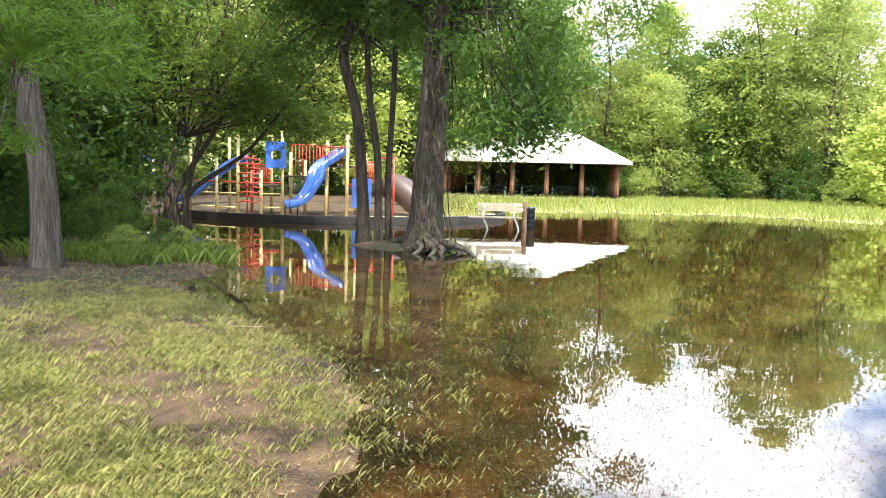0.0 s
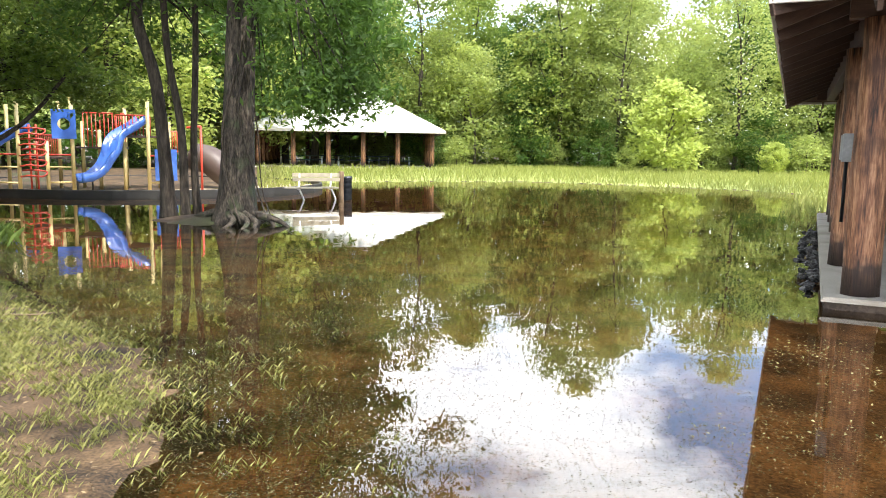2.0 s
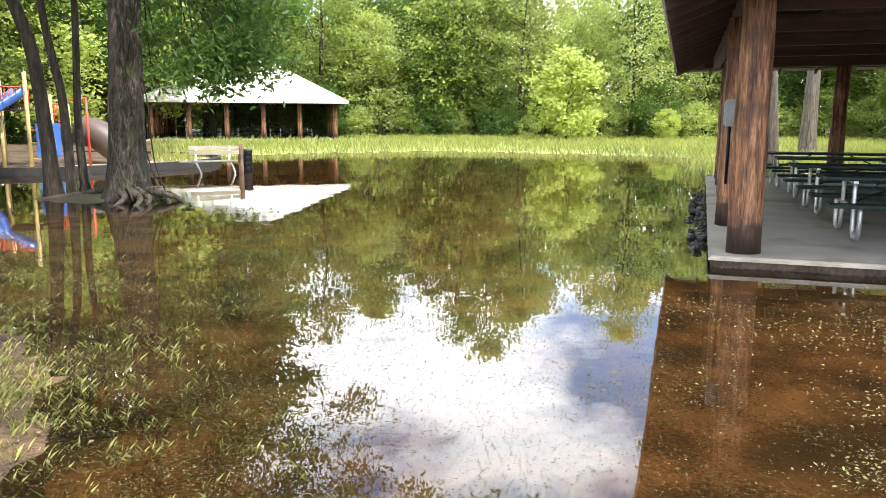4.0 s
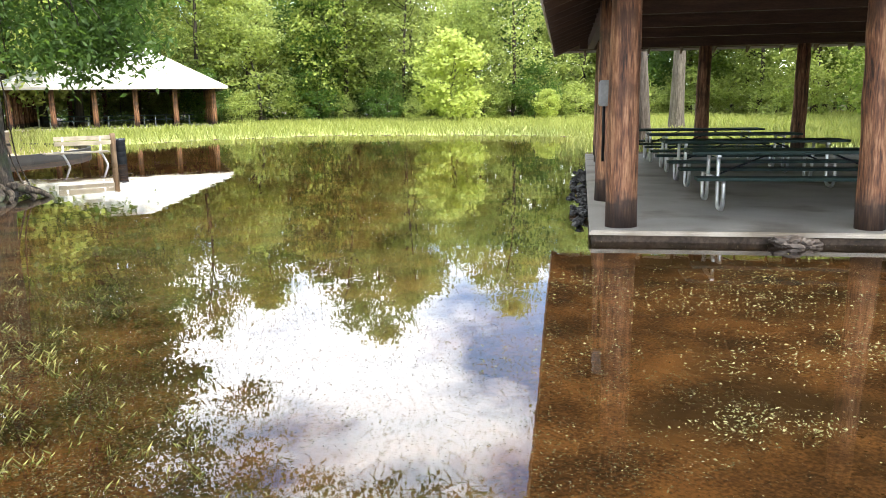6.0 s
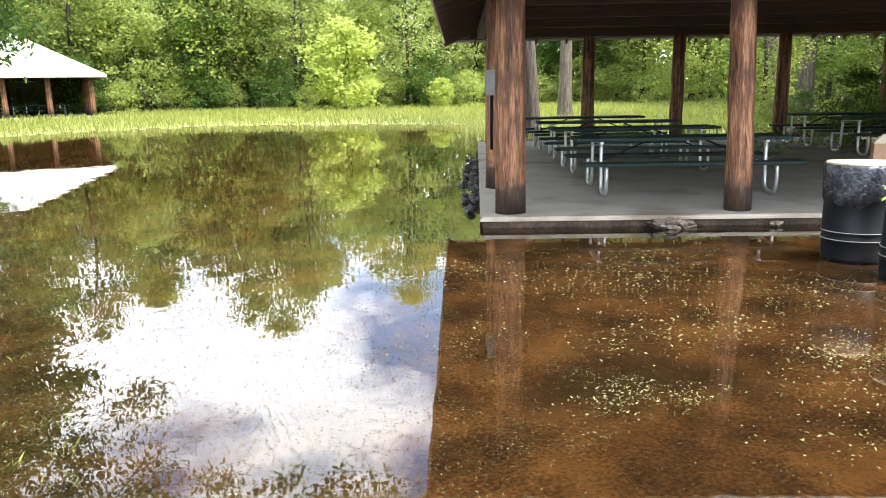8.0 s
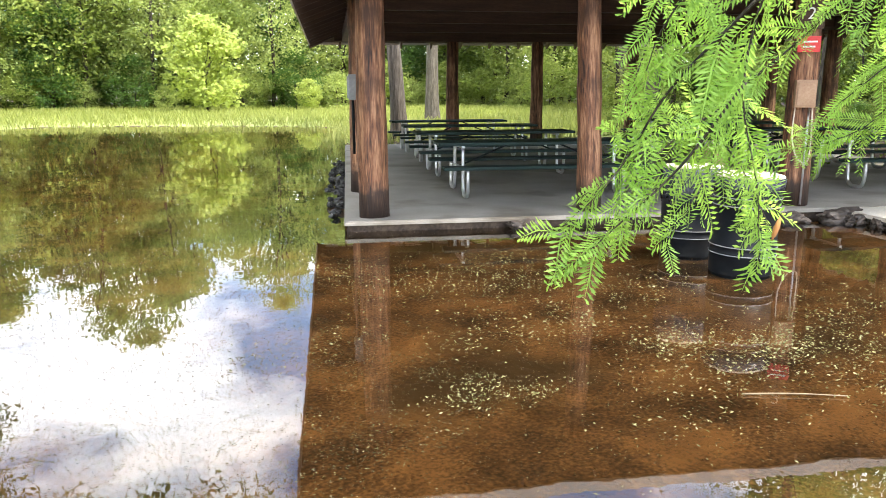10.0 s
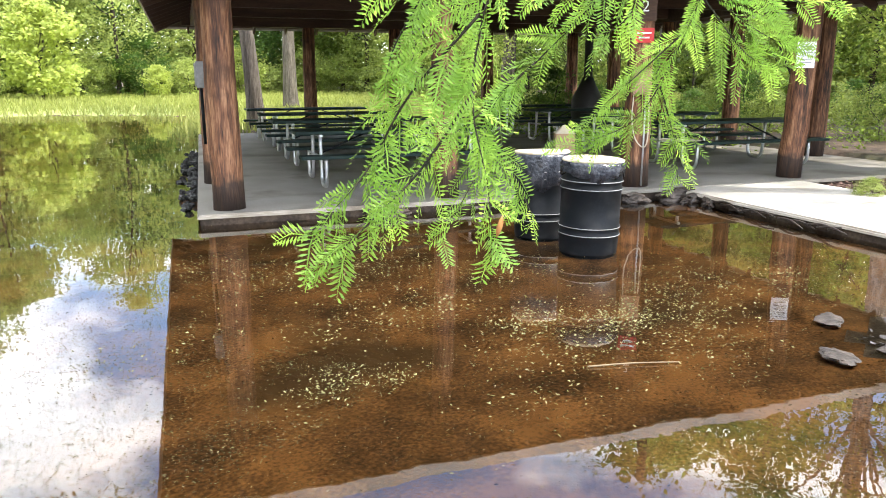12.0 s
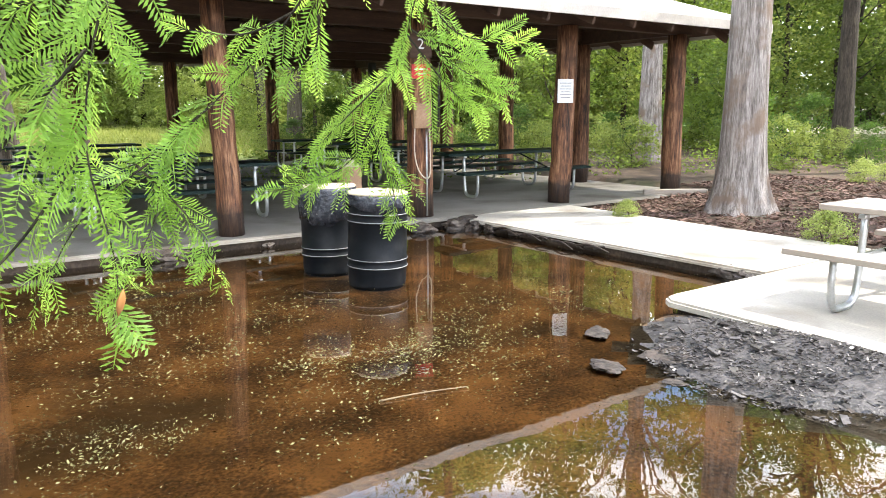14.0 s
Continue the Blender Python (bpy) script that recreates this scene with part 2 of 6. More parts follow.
def quads_mesh(name, co, mat):
    """co: (n, 4, 3) array: one loose quad a row."""
    n = len(co)
    me = bpy.data.meshes.new(name)
    me.vertices.add(n * 4)
    me.vertices.foreach_set("co", np.asarray(co, dtype=np.float32).ravel())
    me.loops.add(n * 4)
    me.loops.foreach_set("vertex_index", np.arange(n * 4, dtype=np.int32))
    me.polygons.add(n)
    me.polygons.foreach_set("loop_start", np.arange(0, n * 4, 4, dtype=np.int32))
    me.materials.append(mat)
    me.update(calc_edges=True)
    return me


def thing(name, label, category, m=None, group="", kind=""):
    ob = new(name)
    ob.empty_display_size = 0.2
    if m is not None:
        ob.matrix_basis = m
    return tagged(ob, label, category, group, kind)


def child(name, data, parent, label="", m=None):
    ob = new(name, data)
    ob.parent = parent
    if m is not None:
        ob.matrix_basis = m
    if label:
        tagged(ob, label)
    return ob


def bm_mesh(name, bm, mat, smooth=False):
    me = bpy.data.meshes.new(name)
    bm.to_mesh(me)
    bm.free()
    me.materials.append(mat)
    if smooth:
        me.polygons.foreach_set("use_smooth", [True] * len(me.polygons))
    return me


def part(name, bm, mat, parent, label="", m=None, smooth=False):
    return child(name, bm_mesh(name, bm, mat, smooth), parent, label, m)


def box_bm(sx, sy, sz, bevel=0.0, centre=(0, 0, 0), bm=None):
    own = bm is None
    b = bmesh.new()
    bmesh.ops.create_cube(b, size=1, matrix=Matrix.Translation(centre) @ Matrix.Diagonal((sx, sy, sz, 1)))
    if bevel:
        bmesh.ops.bevel(b, geom=b.edges[:], offset=bevel, segments=2, affect="EDGES", profile=0.6)
    if own:
        return b
    tmp = bpy.data.meshes.new("tmp")
    b.to_mesh(tmp)
    b.free()
    bm.from_mesh(tmp)
    bpy.data.meshes.remove(tmp)
    return bm


def tube(points, radii, sides=10, cap=True):
    """Vertices and faces of a tube along points."""
    pts = [Vector(p) for p in points]
    verts, faces = [], []
    side = None
    for k, p in enumerate(pts):
        d = (pts[min(k + 1, len(pts) - 1)] - pts[max(k - 1, 0)]).normalized()
        if side is None:
            side = d.orthogonal().normalized()
        side = (side - d * side.dot(d)).normalized()
        up = d.cross(side)
        for s in range(sides):
            a = 2 * math.pi * s / sides
            r = radii[k](a) if callable(radii[k]) else radii[k]
            verts.append(p + (side * math.cos(a) + up * math.sin(a)) * r)
    for k in range(len(pts) - 1):
        for s in range(sides):
            a, b = k * sides + s, k * sides + (s + 1) % sides
            faces.append((a, b, b + sides, a + sides))
    if cap:
        faces.append(tuple(range(sides))[::-1])
        faces.append(tuple((len(pts) - 1) * sides + s for s in range(sides)))
    return verts, faces


def join(*pieces):
    verts, faces = [], []
    for v, f in pieces:
        o = len(verts)
        verts += list(v)
        faces += [tuple(i + o for i in q) for q in f]
    return verts, faces


def bend(points, n=14):
    """A smooth line through points (Catmull-Rom)."""
    p = [Vector(q) for q in points]
    p = [p[0] * 2 - p[1]] + p + [p[-1] * 2 - p[-2]]
    out = []
    segs = len(p) - 3
    for k in range(n + 1):
        f = k / n * segs
        i = min(int(f), segs - 1)
        t = f - i
        a, b, c, d = p[i:i + 4]
        out.append(0.5 * ((2 * b) + (c - a) * t + (2 * a - 5 * b + 4 * c - d) * t * t + (3 * b - a - 3 * c + d) * t ** 3))
    return out


def leaf_quads(centres, size, rng, droop=0.0, aspect=0.5, flat=0.5):
    """Pointed leaves (bent diamonds) at the given centres, turned at random."""
    n = len(centres)
    a = rng.uniform(0, 2 * np.pi, n)
    tilt = rng.normal(0, flat, n) - droop
    d = np.stack([np.cos(a) * np.cos(tilt), np.sin(a) * np.cos(tilt), np.sin(tilt)], 1)
    ref = rng.normal(0, 1, (n, 3))
    ref[:, 2] += 1.2
    s = np.cross(d, ref)
    s /= np.linalg.norm(s, axis=1)[:, None] + 1e-9
    L = size * rng.uniform(0.6, 1.3, n)[:, None]
    nor = np.cross(s, d)
    mid = centres + nor * L * 0.08
    return np.stack([centres - d * L * 0.5, mid + s * L * aspect * 0.5, centres + d * L * 0.5, mid - s * L * aspect * 0.5], 1)

# ---- plan ----
PAV = Vector((6.1, 6.38, 0.0))
PAV_TURN = -39.2
PAV_M = pose(PAV.x, PAV.y, 0, 0, 0, PAV_TURN)
SLAB = 0.13


def uv(u, v, z=0.0):
    """A place in the pavilion's own frame: u along its front, v towards its back."""
    return PAV_M @ Vector((u, v, z))


_slabline = [uv(*q).to_2d() for q in ((0.2, 11.6), (1.5, 10), (5, 4), (6.8, 0.6), (7.0, -0.6), (7.0, -5.4), (5.3, -5.6))]
SHORE = [(-0.55, 1.2), (-0.6, 3.5), (-0.65, 4.5), (-0.85, 6.2), (-2.1, 8.1), (-3.6, 10.3), (-3.7, 12.0), (-6.2, 16.5), (-8.6, 19.0),
         (-11.5, 23), (-10.2, 27.5), (-6.0, 26.0), (-3.5, 26.0), (0.3, 29.0), (2.5, 34.5), (4.5, 36.5), (9.0, 37.9), (14.9, 37.6), (18.8, 34), (22.0, 29.6),
         (22.2, 26), (19.5, 22), (15.6, 18.2)] + [tuple(q) for q in _slabline] + [
         (6.0, -0.5), (5.45, -0.1), (5.1, -0.35), (4.75, -0.6), (4.6, -1.0), (4.35, -1.5), (3.4, -2.6), (1.2, -2.2), (-0.1, -0.8)]


def shore_distance(x, y):
    """Signed distance to the waterline, positive on land."""
    p = np.stack([x, y], -1)
    best = np.full(x.shape, 1e9)
    inside = np.zeros(x.shape, bool)
    n = len(SHORE)
    for k in range(n):
        a, b = np.array(SHORE[k]), np.array(SHORE[(k + 1) % n])
        ab = b - a
        t = np.clip(((p - a) @ ab) / (ab @ ab), 0, 1)
        best = np.minimum(best, np.linalg.norm(p - a - t[..., None] * ab, axis=-1))
        cross = ((a[1] > y) != (b[1] > y)) & (x < (b[0] - a[0]) * (y - a[1]) / (b[1] - a[1] + 1e-12) + a[0])
        inside ^= cross
    return np.where(inside, -best, best)


def wobble(x, y, s, seed=0.0):
    return np.sin(x * 1.3 * s + seed) * np.cos(y * 1.1 * s + seed * 2) * 0.5 + np.sin((x + y) * 2.3 * s + seed * 3) * 0.3 + np.sin((x - 1.7 * y) * 4.1 * s + seed) * 0.2


def ground_height(x, y):
    x, y = np.asarray(x, float), np.asarray(y, float)
    d = shore_distance(x, y) + 0.35 * wobble(x, y, 0.8)
    land = 0.02 + 0.16 * (1 - np.exp(-np.maximum(d, 0) / 4.0)) + 0.0045 * np.clip(d, 0, 200)
    bed = -0.015 - 0.15 * (1 - np.exp(np.minimum(d, 0) / 4.0))
    z = np.where(d > 0, land, bed) + 0.012 * wobble(x, y, 2.2, 1.0)
    # below the pavilion, the walk and the patio the ground stays under the slab
    q = np.stack([x - PAV.x, y - PAV.y], -1)
    a = radians(PAV_TURN)
    u, v = q[..., 0] * math.cos(a) + q[..., 1] * math.sin(a), -q[..., 0] * math.sin(a) + q[..., 1] * math.cos(a)
    under = ((u > -0.6) & (u < 11.8) & (v > -0.5) & (v < 12.9)) | ((u > 5.8) & (u < 8.3) & (v < 0.2) & (v > -5.1)) | ((u > 4.5) & (u < 10.6) & (v < -4.95) & (v > -10))
    z = z + 0.075 * np.clip((u - 3.75) / 0.6, 0, 1) * np.clip((-5.0 - v) / 0.35, 0, 1) * (v > -10) * (u < 4.6)
    # silted ground about the two barrels
    silt = np.exp(-(np.hypot(x - 7.0, y - 2.6) / 1.5) ** 4)
    z = z * (1 - silt) + (-0.03) * silt
    return np.where(under, np.minimum(z, 0.02), z)


def ground_sheet():
    xs = np.concatenate([-np.geomspace(14, 1500, 34)[::-1], np.concatenate([np.arange(-13.5, -4, 0.3), np.arange(-4, 9, 0.12), np.arange(9, 26, 0.3)]), np.geomspace(26.5, 1500, 34)])
    ys = np.concatenate([-np.geomspace(6, 1500, 30)[::-1], np.concatenate([np.arange(-5.7, -3, 0.3), np.arange(-3, 12, 0.12), np.arange(12, 42, 0.3)]), np.geomspace(42.5, 1500, 32)])
    X, Y = np.meshgrid(xs, ys)
    Z = ground_height(X, Y)
    far = np.hypot(X, Y) > 150
    Z = np.where(far, 0.6, Z)
    nx, ny = len(xs), len(ys)
    idx = np.arange(nx * ny).reshape(ny, nx)
    F = np.stack([idx[:-1, :-1], idx[:-1, 1:], idx[1:, 1:], idx[1:, :-1]], -1).reshape(-1, 4)
    me = bpy.data.meshes.new("ground")
    me.from_pydata(np.stack([X, Y, Z], -1).reshape(-1, 3).tolist(), [], F.tolist())
    for mt in (M_MUD, M_SOIL, M_FIELD, M_LITTER, M_WETMUD):
        me.materials.append(mt)
    c = np.stack([X, Y, Z], -1).reshape(-1, 3)[F].mean(1)
    d = shore_distance(c[:, 0], c[:, 1]) + 0.35 * wobble(c[:, 0], c[:, 1], 0.8)
    kind = np.where((d < -0.25) & (c[:, 2] < -0.006), 0, 1)
    az = np.degrees(np.arctan2(c[:, 0], c[:, 1]))
    r = np.hypot(c[:, 0], c[:, 1])
    kind = np.where((d > 0) & (r > 24) & (az > 2) & (az < 62), 2, kind)
    kind = np.where((d > 0) & (az > 62) & (az < 130) & (r > 3), 3, kind)
    kind = np.where((d > 0) & (r > 64), 3, kind)
    kind = np.where((d > 0) & (az < -14) & (r > 9.2 + 0.8 * wobble(c[:, 0], c[:, 1], 0.9, 3.0)), 3, kind)
    kind = np.where((d > -0.3) & (c[:, 0] > 2.6) & (c[:, 0] < 7.4) & (c[:, 1] < 0.7) & (c[:, 1] > -5), 4, kind)
    me.polygons.foreach_set("material_index", kind.astype(np.int32))
    me.polygons.foreach_set("use_smooth", [True] * len(me.polygons))
    me.update()
    return tagged(new("ground", me), "muddy park ground with grass banks around the flood", "ground", kind="structure")


M_WETMUD = surface("wet_grey_mud", [(0.34, (0.012, 0.011, 0.011)), (0.5, (0.035, 0.031, 0.030)), (0.66, (0.085, 0.076, 0.074))], 6, 9, 0.45, 1.0, 40, dist=0.02)
M_LITTER = surface("leaf_litter", [(0.3, (0.022, 0.014, 0.009)), (0.5, (0.055, 0.034, 0.021)), (0.7, (0.12, 0.078, 0.05))], 3, 8, 0.95, 0.8, 45, wear=(0.035, 0.045, 0.014), wear_scale=0.35)
ground_sheet()
wv = [(-13, -4), (30, -4), (30, 42), (-13, 42)]
water = tagged(new("water", mesh_of("water", [(x, y, 0) for x, y in wv], [(0, 1, 2, 3)], M_WATER)), "brown still flood water mirroring trees and sky", "water", kind="structure")


# ---- slabs and walk ----
def prism(name, poly, z0, z1, mat, bevel=0.02):
    b = bmesh.new()
    lo = [b.verts.new((p[0], p[1], z0)) for p in poly]
    hi = [b.verts.new((p[0], p[1], z1)) for p in poly]
    b.faces.new(lo[::-1])
    top = b.faces.new(hi)
    n = len(poly)
    for k in range(n):
        b.faces.new((lo[k], lo[(k + 1) % n], hi[(k + 1) % n], hi[k]))
    if bevel:
        bmesh.ops.bevel(b, geom=list(top.edges), offset=bevel, segments=2, affect="EDGES")
    return bm_mesh(name, b, mat)


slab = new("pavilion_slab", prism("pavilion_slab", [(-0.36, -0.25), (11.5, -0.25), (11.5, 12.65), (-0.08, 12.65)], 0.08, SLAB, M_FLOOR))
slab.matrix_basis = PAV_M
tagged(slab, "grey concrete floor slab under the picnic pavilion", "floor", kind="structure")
walkway = new("pavement_walk", prism("walk", [(6.0, -5.0), (8.05, -5.0), (8.15, -0.254), (5.9, -0.254)], 0.08, SLAB - 0.004, M_CONC))
walkway.matrix_basis = PAV_M
tagged(walkway, "pale concrete footpath leading to the pavilion", "path", kind="structure")
patio = new("pavement_patio", prism("patio", [(4.36, -9.5), (10.5, -9.5), (10.5, -7.2), (8.05, -5.004), (4.66, -5.004), (4.52, -5.03), (4.45, -5.12)], 0.07, SLAB, M_CONC))
patio.matrix_basis = PAV_M
tagged(patio, "pale concrete pad with a picnic table", "pavement", kind="structure")

# Footing brown mixes wet mud with painted shade below the slab lip.
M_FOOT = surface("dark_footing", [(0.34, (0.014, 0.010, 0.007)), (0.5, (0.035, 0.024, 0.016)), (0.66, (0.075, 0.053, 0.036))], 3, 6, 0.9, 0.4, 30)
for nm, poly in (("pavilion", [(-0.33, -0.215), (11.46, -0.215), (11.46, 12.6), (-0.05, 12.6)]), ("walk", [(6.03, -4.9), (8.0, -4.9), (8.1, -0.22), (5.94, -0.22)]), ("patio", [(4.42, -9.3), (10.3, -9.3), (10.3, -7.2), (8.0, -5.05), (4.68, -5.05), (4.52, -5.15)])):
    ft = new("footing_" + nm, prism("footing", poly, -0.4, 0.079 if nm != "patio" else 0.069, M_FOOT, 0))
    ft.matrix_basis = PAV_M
    tagged(ft, "wet muddy footing under the concrete slab, darkened as lip shade", "foundation", kind="structure")

# ---- pavilion ----
POST_TOP = 2.95
OVER_U, OVER_V = 1.0, 1.2
LEN_U, LEN_V = 11.1, 12.2
EAVE, RIDGE = 2.99, 5.5


def log_post(seed, h, r):
    rng = np.random.default_rng(seed)
    a0 = rng.uniform(0, 6)
    rr = []
    pts = []
    for k in range(9):
        f = k / 8
        s = r * (1.05 - 0.12 * f) * (1 + 0.02 * rng.normal())
        rr.append((lambda s_, f_: (lambda a: s_ * (1 + 0.03 * math.sin(3 * a + a0) + 0.02 * math.sin(7 * a + a0 * 2 + f_ * 2))))(s, f))
        pts.append((0.006 * rng.normal(), 0.006 * rng.normal(), h * f))
    v, f = tube(pts, rr, 20)
    return mesh_of("post", v, f, M_LOG, True)


def pavilion():
    pv = thing("picnic_pavilion", "open picnic pavilion with log posts and pale metal hip roof", "pavilion", PAV_M)
    meshes = [log_post(s, POST_TOP - SLAB, 0.175) for s in range(4)]
    spots = [(u, 0.1) for u in (0, 2.72, 5.5, 8.25, 11.1)] + [(u, LEN_V) for u in (0.3, 2.95, 5.4, 8.25, 11.1)]
    spots += [(u, v) for u, v in ((-0.02, 2.45), (0.11, 4.9), (0.18, 7.35), (0.24, 9.8))] + [(LEN_U, v) for v in (2.45, 4.9, 7.35, 9.8)]
    slim = log_post(9, POST_TOP - SLAB, 0.148)
    lean = {1: -2.0, 3: 2.6}
    for k, (u, v) in enumerate(spots):
        tilt = Matrix.Rotation(radians(lean.get(k, 0.0)), 4, "Y")
        child("post", slim if k == 1 else meshes[k % 4], pv, "", Matrix.Translation((u, v, SLAB)) @ tilt @ Matrix.Rotation(radians(67 * k), 4, "Z"))
    # ring of beams on the posts
    for (u0, v0, u1, v1) in ((-0.3, 0.1, 11.4, 0.1), (-0.3, LEN_V, 11.4, LEN_V)):
        part("beam", box_bm(u1 - u0, 0.17, 0.30, 0.012), M_BEAM, pv, "", pose((u0 + u1) / 2, v0, POST_TOP + 0.15))
    for u in (0.0, LEN_U):
        part("beam", box_bm(0.17, LEN_V - 0.3, 0.30, 0.012), M_BEAM, pv, "", pose(u, 0.1 + LEN_V / 2, POST_TOP + 0.15))
    # tie beams across
    for v in (2.45, 4.9, 7.35, 9.8):
        part("tie_beam", box_bm(LEN_U - 0.2, 0.14, 0.24, 0.01), M_BEAM, pv, "", pose(LEN_U / 2, v, POST_TOP + 0.19))
    # hip roof
    x0, x1, y0, y1 = -OVER_U, LEN_U + OVER_U, -OVER_V + 0.1, LEN_V + OVER_V
    half = (x1 - x0) / 2
    mx = (x0 + x1) / 2
    ra, rb = y0 + half, y1 - half
    if rb < ra:
        ra = rb = (y0 + y1) / 2
    corners = [(x0, y0), (x1, y0), (x1, y1), (x0, y1)]
    ridge = [(mx, ra), (mx, rb)]

    def shell(zoff, name, mat):
        v = [(x, y, EAVE + zoff) for x, y in corners] + [(x, y, RIDGE + zoff) for x, y in ridge]
        f = [(0, 1, 4), (1, 2, 5, 4), (2, 3, 5), (3, 0, 4, 5)]
        return child(name, mesh_of(name, v, f, mat), pv)
    shell(0.0, "soffit", M_DECK)
    shell(0.09, "metal_roof", M_ROOF)
    for k in range(4):
        (ax, ay), (bx, by) = corners[k], corners[(k + 1) % 4]
        L = math.hypot(bx - ax, by - ay)
        part("fascia", box_bm(L + 0.04, 0.035, 0.15, 0.006), M_FASCIA, pv, "", pose((ax + bx) / 2, (ay + by) / 2, EAVE + 0.02, 0, 0, math.degrees(math.atan2(by - ay, bx - ax))))
    # rafters under the boards
    def rafter(p, q):
        p, q = Vector(p), Vector(q)
        d = q - p
        yaw, pit = math.atan2(d.y, d.x), math.asin(d.z / d.length)
        m = Matrix.Translation((p + q) / 2) @ Euler((0, -pit, yaw)).to_matrix().to_4x4()
        part("rafter", box_bm(d.length, 0.05, 0.15, 0.006), M_BEAM, pv, "", m)
    drop = 0.09
    n = 15
    for k in range(1, n):
        x = x0 + (x1 - x0) * k / n
        t = 1 - abs(x - mx) / half
        for (ys, yr) in ((y0, ra), (y1, rb)):
            if t > 0.06:
                rafter((x, ys + 0.03 * (1 if yr > ys else -1), EAVE - drop), (x, ys + (yr - ys) * t, EAVE + (RIDGE - EAVE) * t - drop))
    n = 17
    for k in range(1, n):
        y = y0 + (y1 - y0) * k / n
        t = min(1, (y - y0) / (ra - y0), (y1 - y) / (y1 - rb))
        for xs in (x0, x1):
            if t > 0.06:
                rafter((xs + 0.03 * (1 if xs < mx else -1), y, EAVE - drop), (xs + (mx - xs) * t, y, EAVE + (RIDGE - EAVE) * t - drop))
    for (cx, cy), (rx, ry) in zip(corners, (ridge[0], ridge[0], ridge[1], ridge[1])):
        rafter((cx * 0.995, cy * 0.995, EAVE - drop), (rx, ry, RIDGE - drop))
    return pv


pavilion()

# ---- trees ----
def crown_points(rng, n_clumps, per, rad, height, z0, spread, shape=1.0):
    """Leaf centres in clumps through an uneven crown."""
    pts = []
    for _ in range(n_clumps):
        f = rng.uniform(0, 1)
        prof = math.sin(math.pi * min(1, (0.12 + 0.88 * f) ** shape)) ** 0.6
        a = rng.uniform(0, 2 * math.pi)
        r = rad * prof * math.sqrt(rng.uniform(0.15, 1)) * rng.uniform(0.75, 1.15)
        c = np.array([r * math.cos(a), r * math.sin(a), z0 + height * f])
        s = spread * rng.uniform(0.6, 1.3)
        pts.append(c + rng.normal(0, 1, (per, 3)) * np.array([s, s, s * 0.55]))
    return np.concatenate(pts)


def limb_set(rng, h, base, n, reach, z0, z1):
    out = []
    for k in range(n):
        a = rng.uniform(0, 2 * math.pi)
        z = z0 + (z1 - z0) * (k + rng.uniform(0, 1)) / n
        L = reach * rng.uniform(0.5, 1.0) * (1 - 0.4 * (z - z0) / (z1 - z0 + 1e-6))
        d = np.array([math.cos(a), math.sin(a), 0])
        p = [np.array([0, 0, z]), np.array([0, 0, z + 0.15 * L]) + d * L * 0.35, np.array([0, 0, z + 0.5 * L]) + d * L * 0.75, np.array([0, 0, z + 0.75 * L]) + d * L]
        r0 = base * 0.38 * rng.uniform(0.6, 1)
        out.append(tube(bend(p, 6), [r0 * (1 - 0.85 * i / 6) for i in range(7)], 5))
    return out


def far_tree(seed, h, rad, leaf, mat, n_clumps=96, per=48, bole=0.16, low=0.12, bark=None):
    """Trunk, limbs and crown meshes of a woodland tree seen from afar."""
    rng = np.random.default_rng(seed)
    top = h * 0.9
    line = bend([(0, 0, -0.2), (rng.normal(0, .15), rng.normal(0, .15), h * .3), (rng.normal(0, .3), rng.normal(0, .3), h * .6), (rng.normal(0, .4), rng.normal(0, .4), top)], 10)
    tr = tube(line, [bole * (1.25 if i == 0 else 1) * (1 - 0.85 * i / 10) for i in range(11)], 8)
    v, f = join(tr, *limb_set(rng, h, bole, 9, rad * 0.9, h * 0.25, h * 0.8))
    trunk = mesh_of("trunk", v, f, bark or M_BARKD, True)
    c = crown_points(rng, n_clumps, per, rad, h * (1 - low), h * low, rad * 0.17)
    crown = quads_mesh("crown", leaf_quads(c, leaf, rng, 0.2, 0.62), mat)
    return trunk, crown


def place_tree(meshes, x, y, scale, turn, label, group="", name="tree", z=None):
    z = float(ground_height(x, y)) if z is None else z
    t = thing(name, label, "tree", Matrix.Translation((x, y, z)) @ Matrix.Rotation(turn, 4, "Z") @ Matrix.Diagonal((scale, scale, scale, 1)), group)
    child("trunk", meshes[0], t)
    child("crown", meshes[1], t)
    return t


FAR = [far_tree(11, 15, 3.6, 0.36, M_LEAF), far_tree(12, 17, 4.0, 0.40, M_LEAFL), far_tree(13, 13, 3.2, 0.36, M_LEAFD),
       far_tree(14, 16, 3.4, 0.38, M_LEAFM), far_tree(15, 11, 3.6, 0.36, M_LEAFL, low=0.04), far_tree(16, 7, 2.8, 0.30, M_LEAF, 50, 70, 0.09, 0.02)]
EDGE = [far_tree(17, 15, 3.6, 0.25, M_LEAF, 120, 80, 0.2), far_tree(18, 17, 4.0, 0.27, M_LEAFL, 130, 80, 0.2), far_tree(19, 14, 3.2, 0.25, M_LEAFM, 110, 80, 0.18, 0.2),
        far_tree(24, 16, 3.4, 0.26, M_LEAFD, 110, 80, 0.18), far_tree(25, 11, 3.6, 0.25, M_LEAFL, 120, 80, 0.15, 0.04), far_tree(26, 7, 2.8, 0.22, M_LEAFM, 70, 80, 0.09, 0.02)]
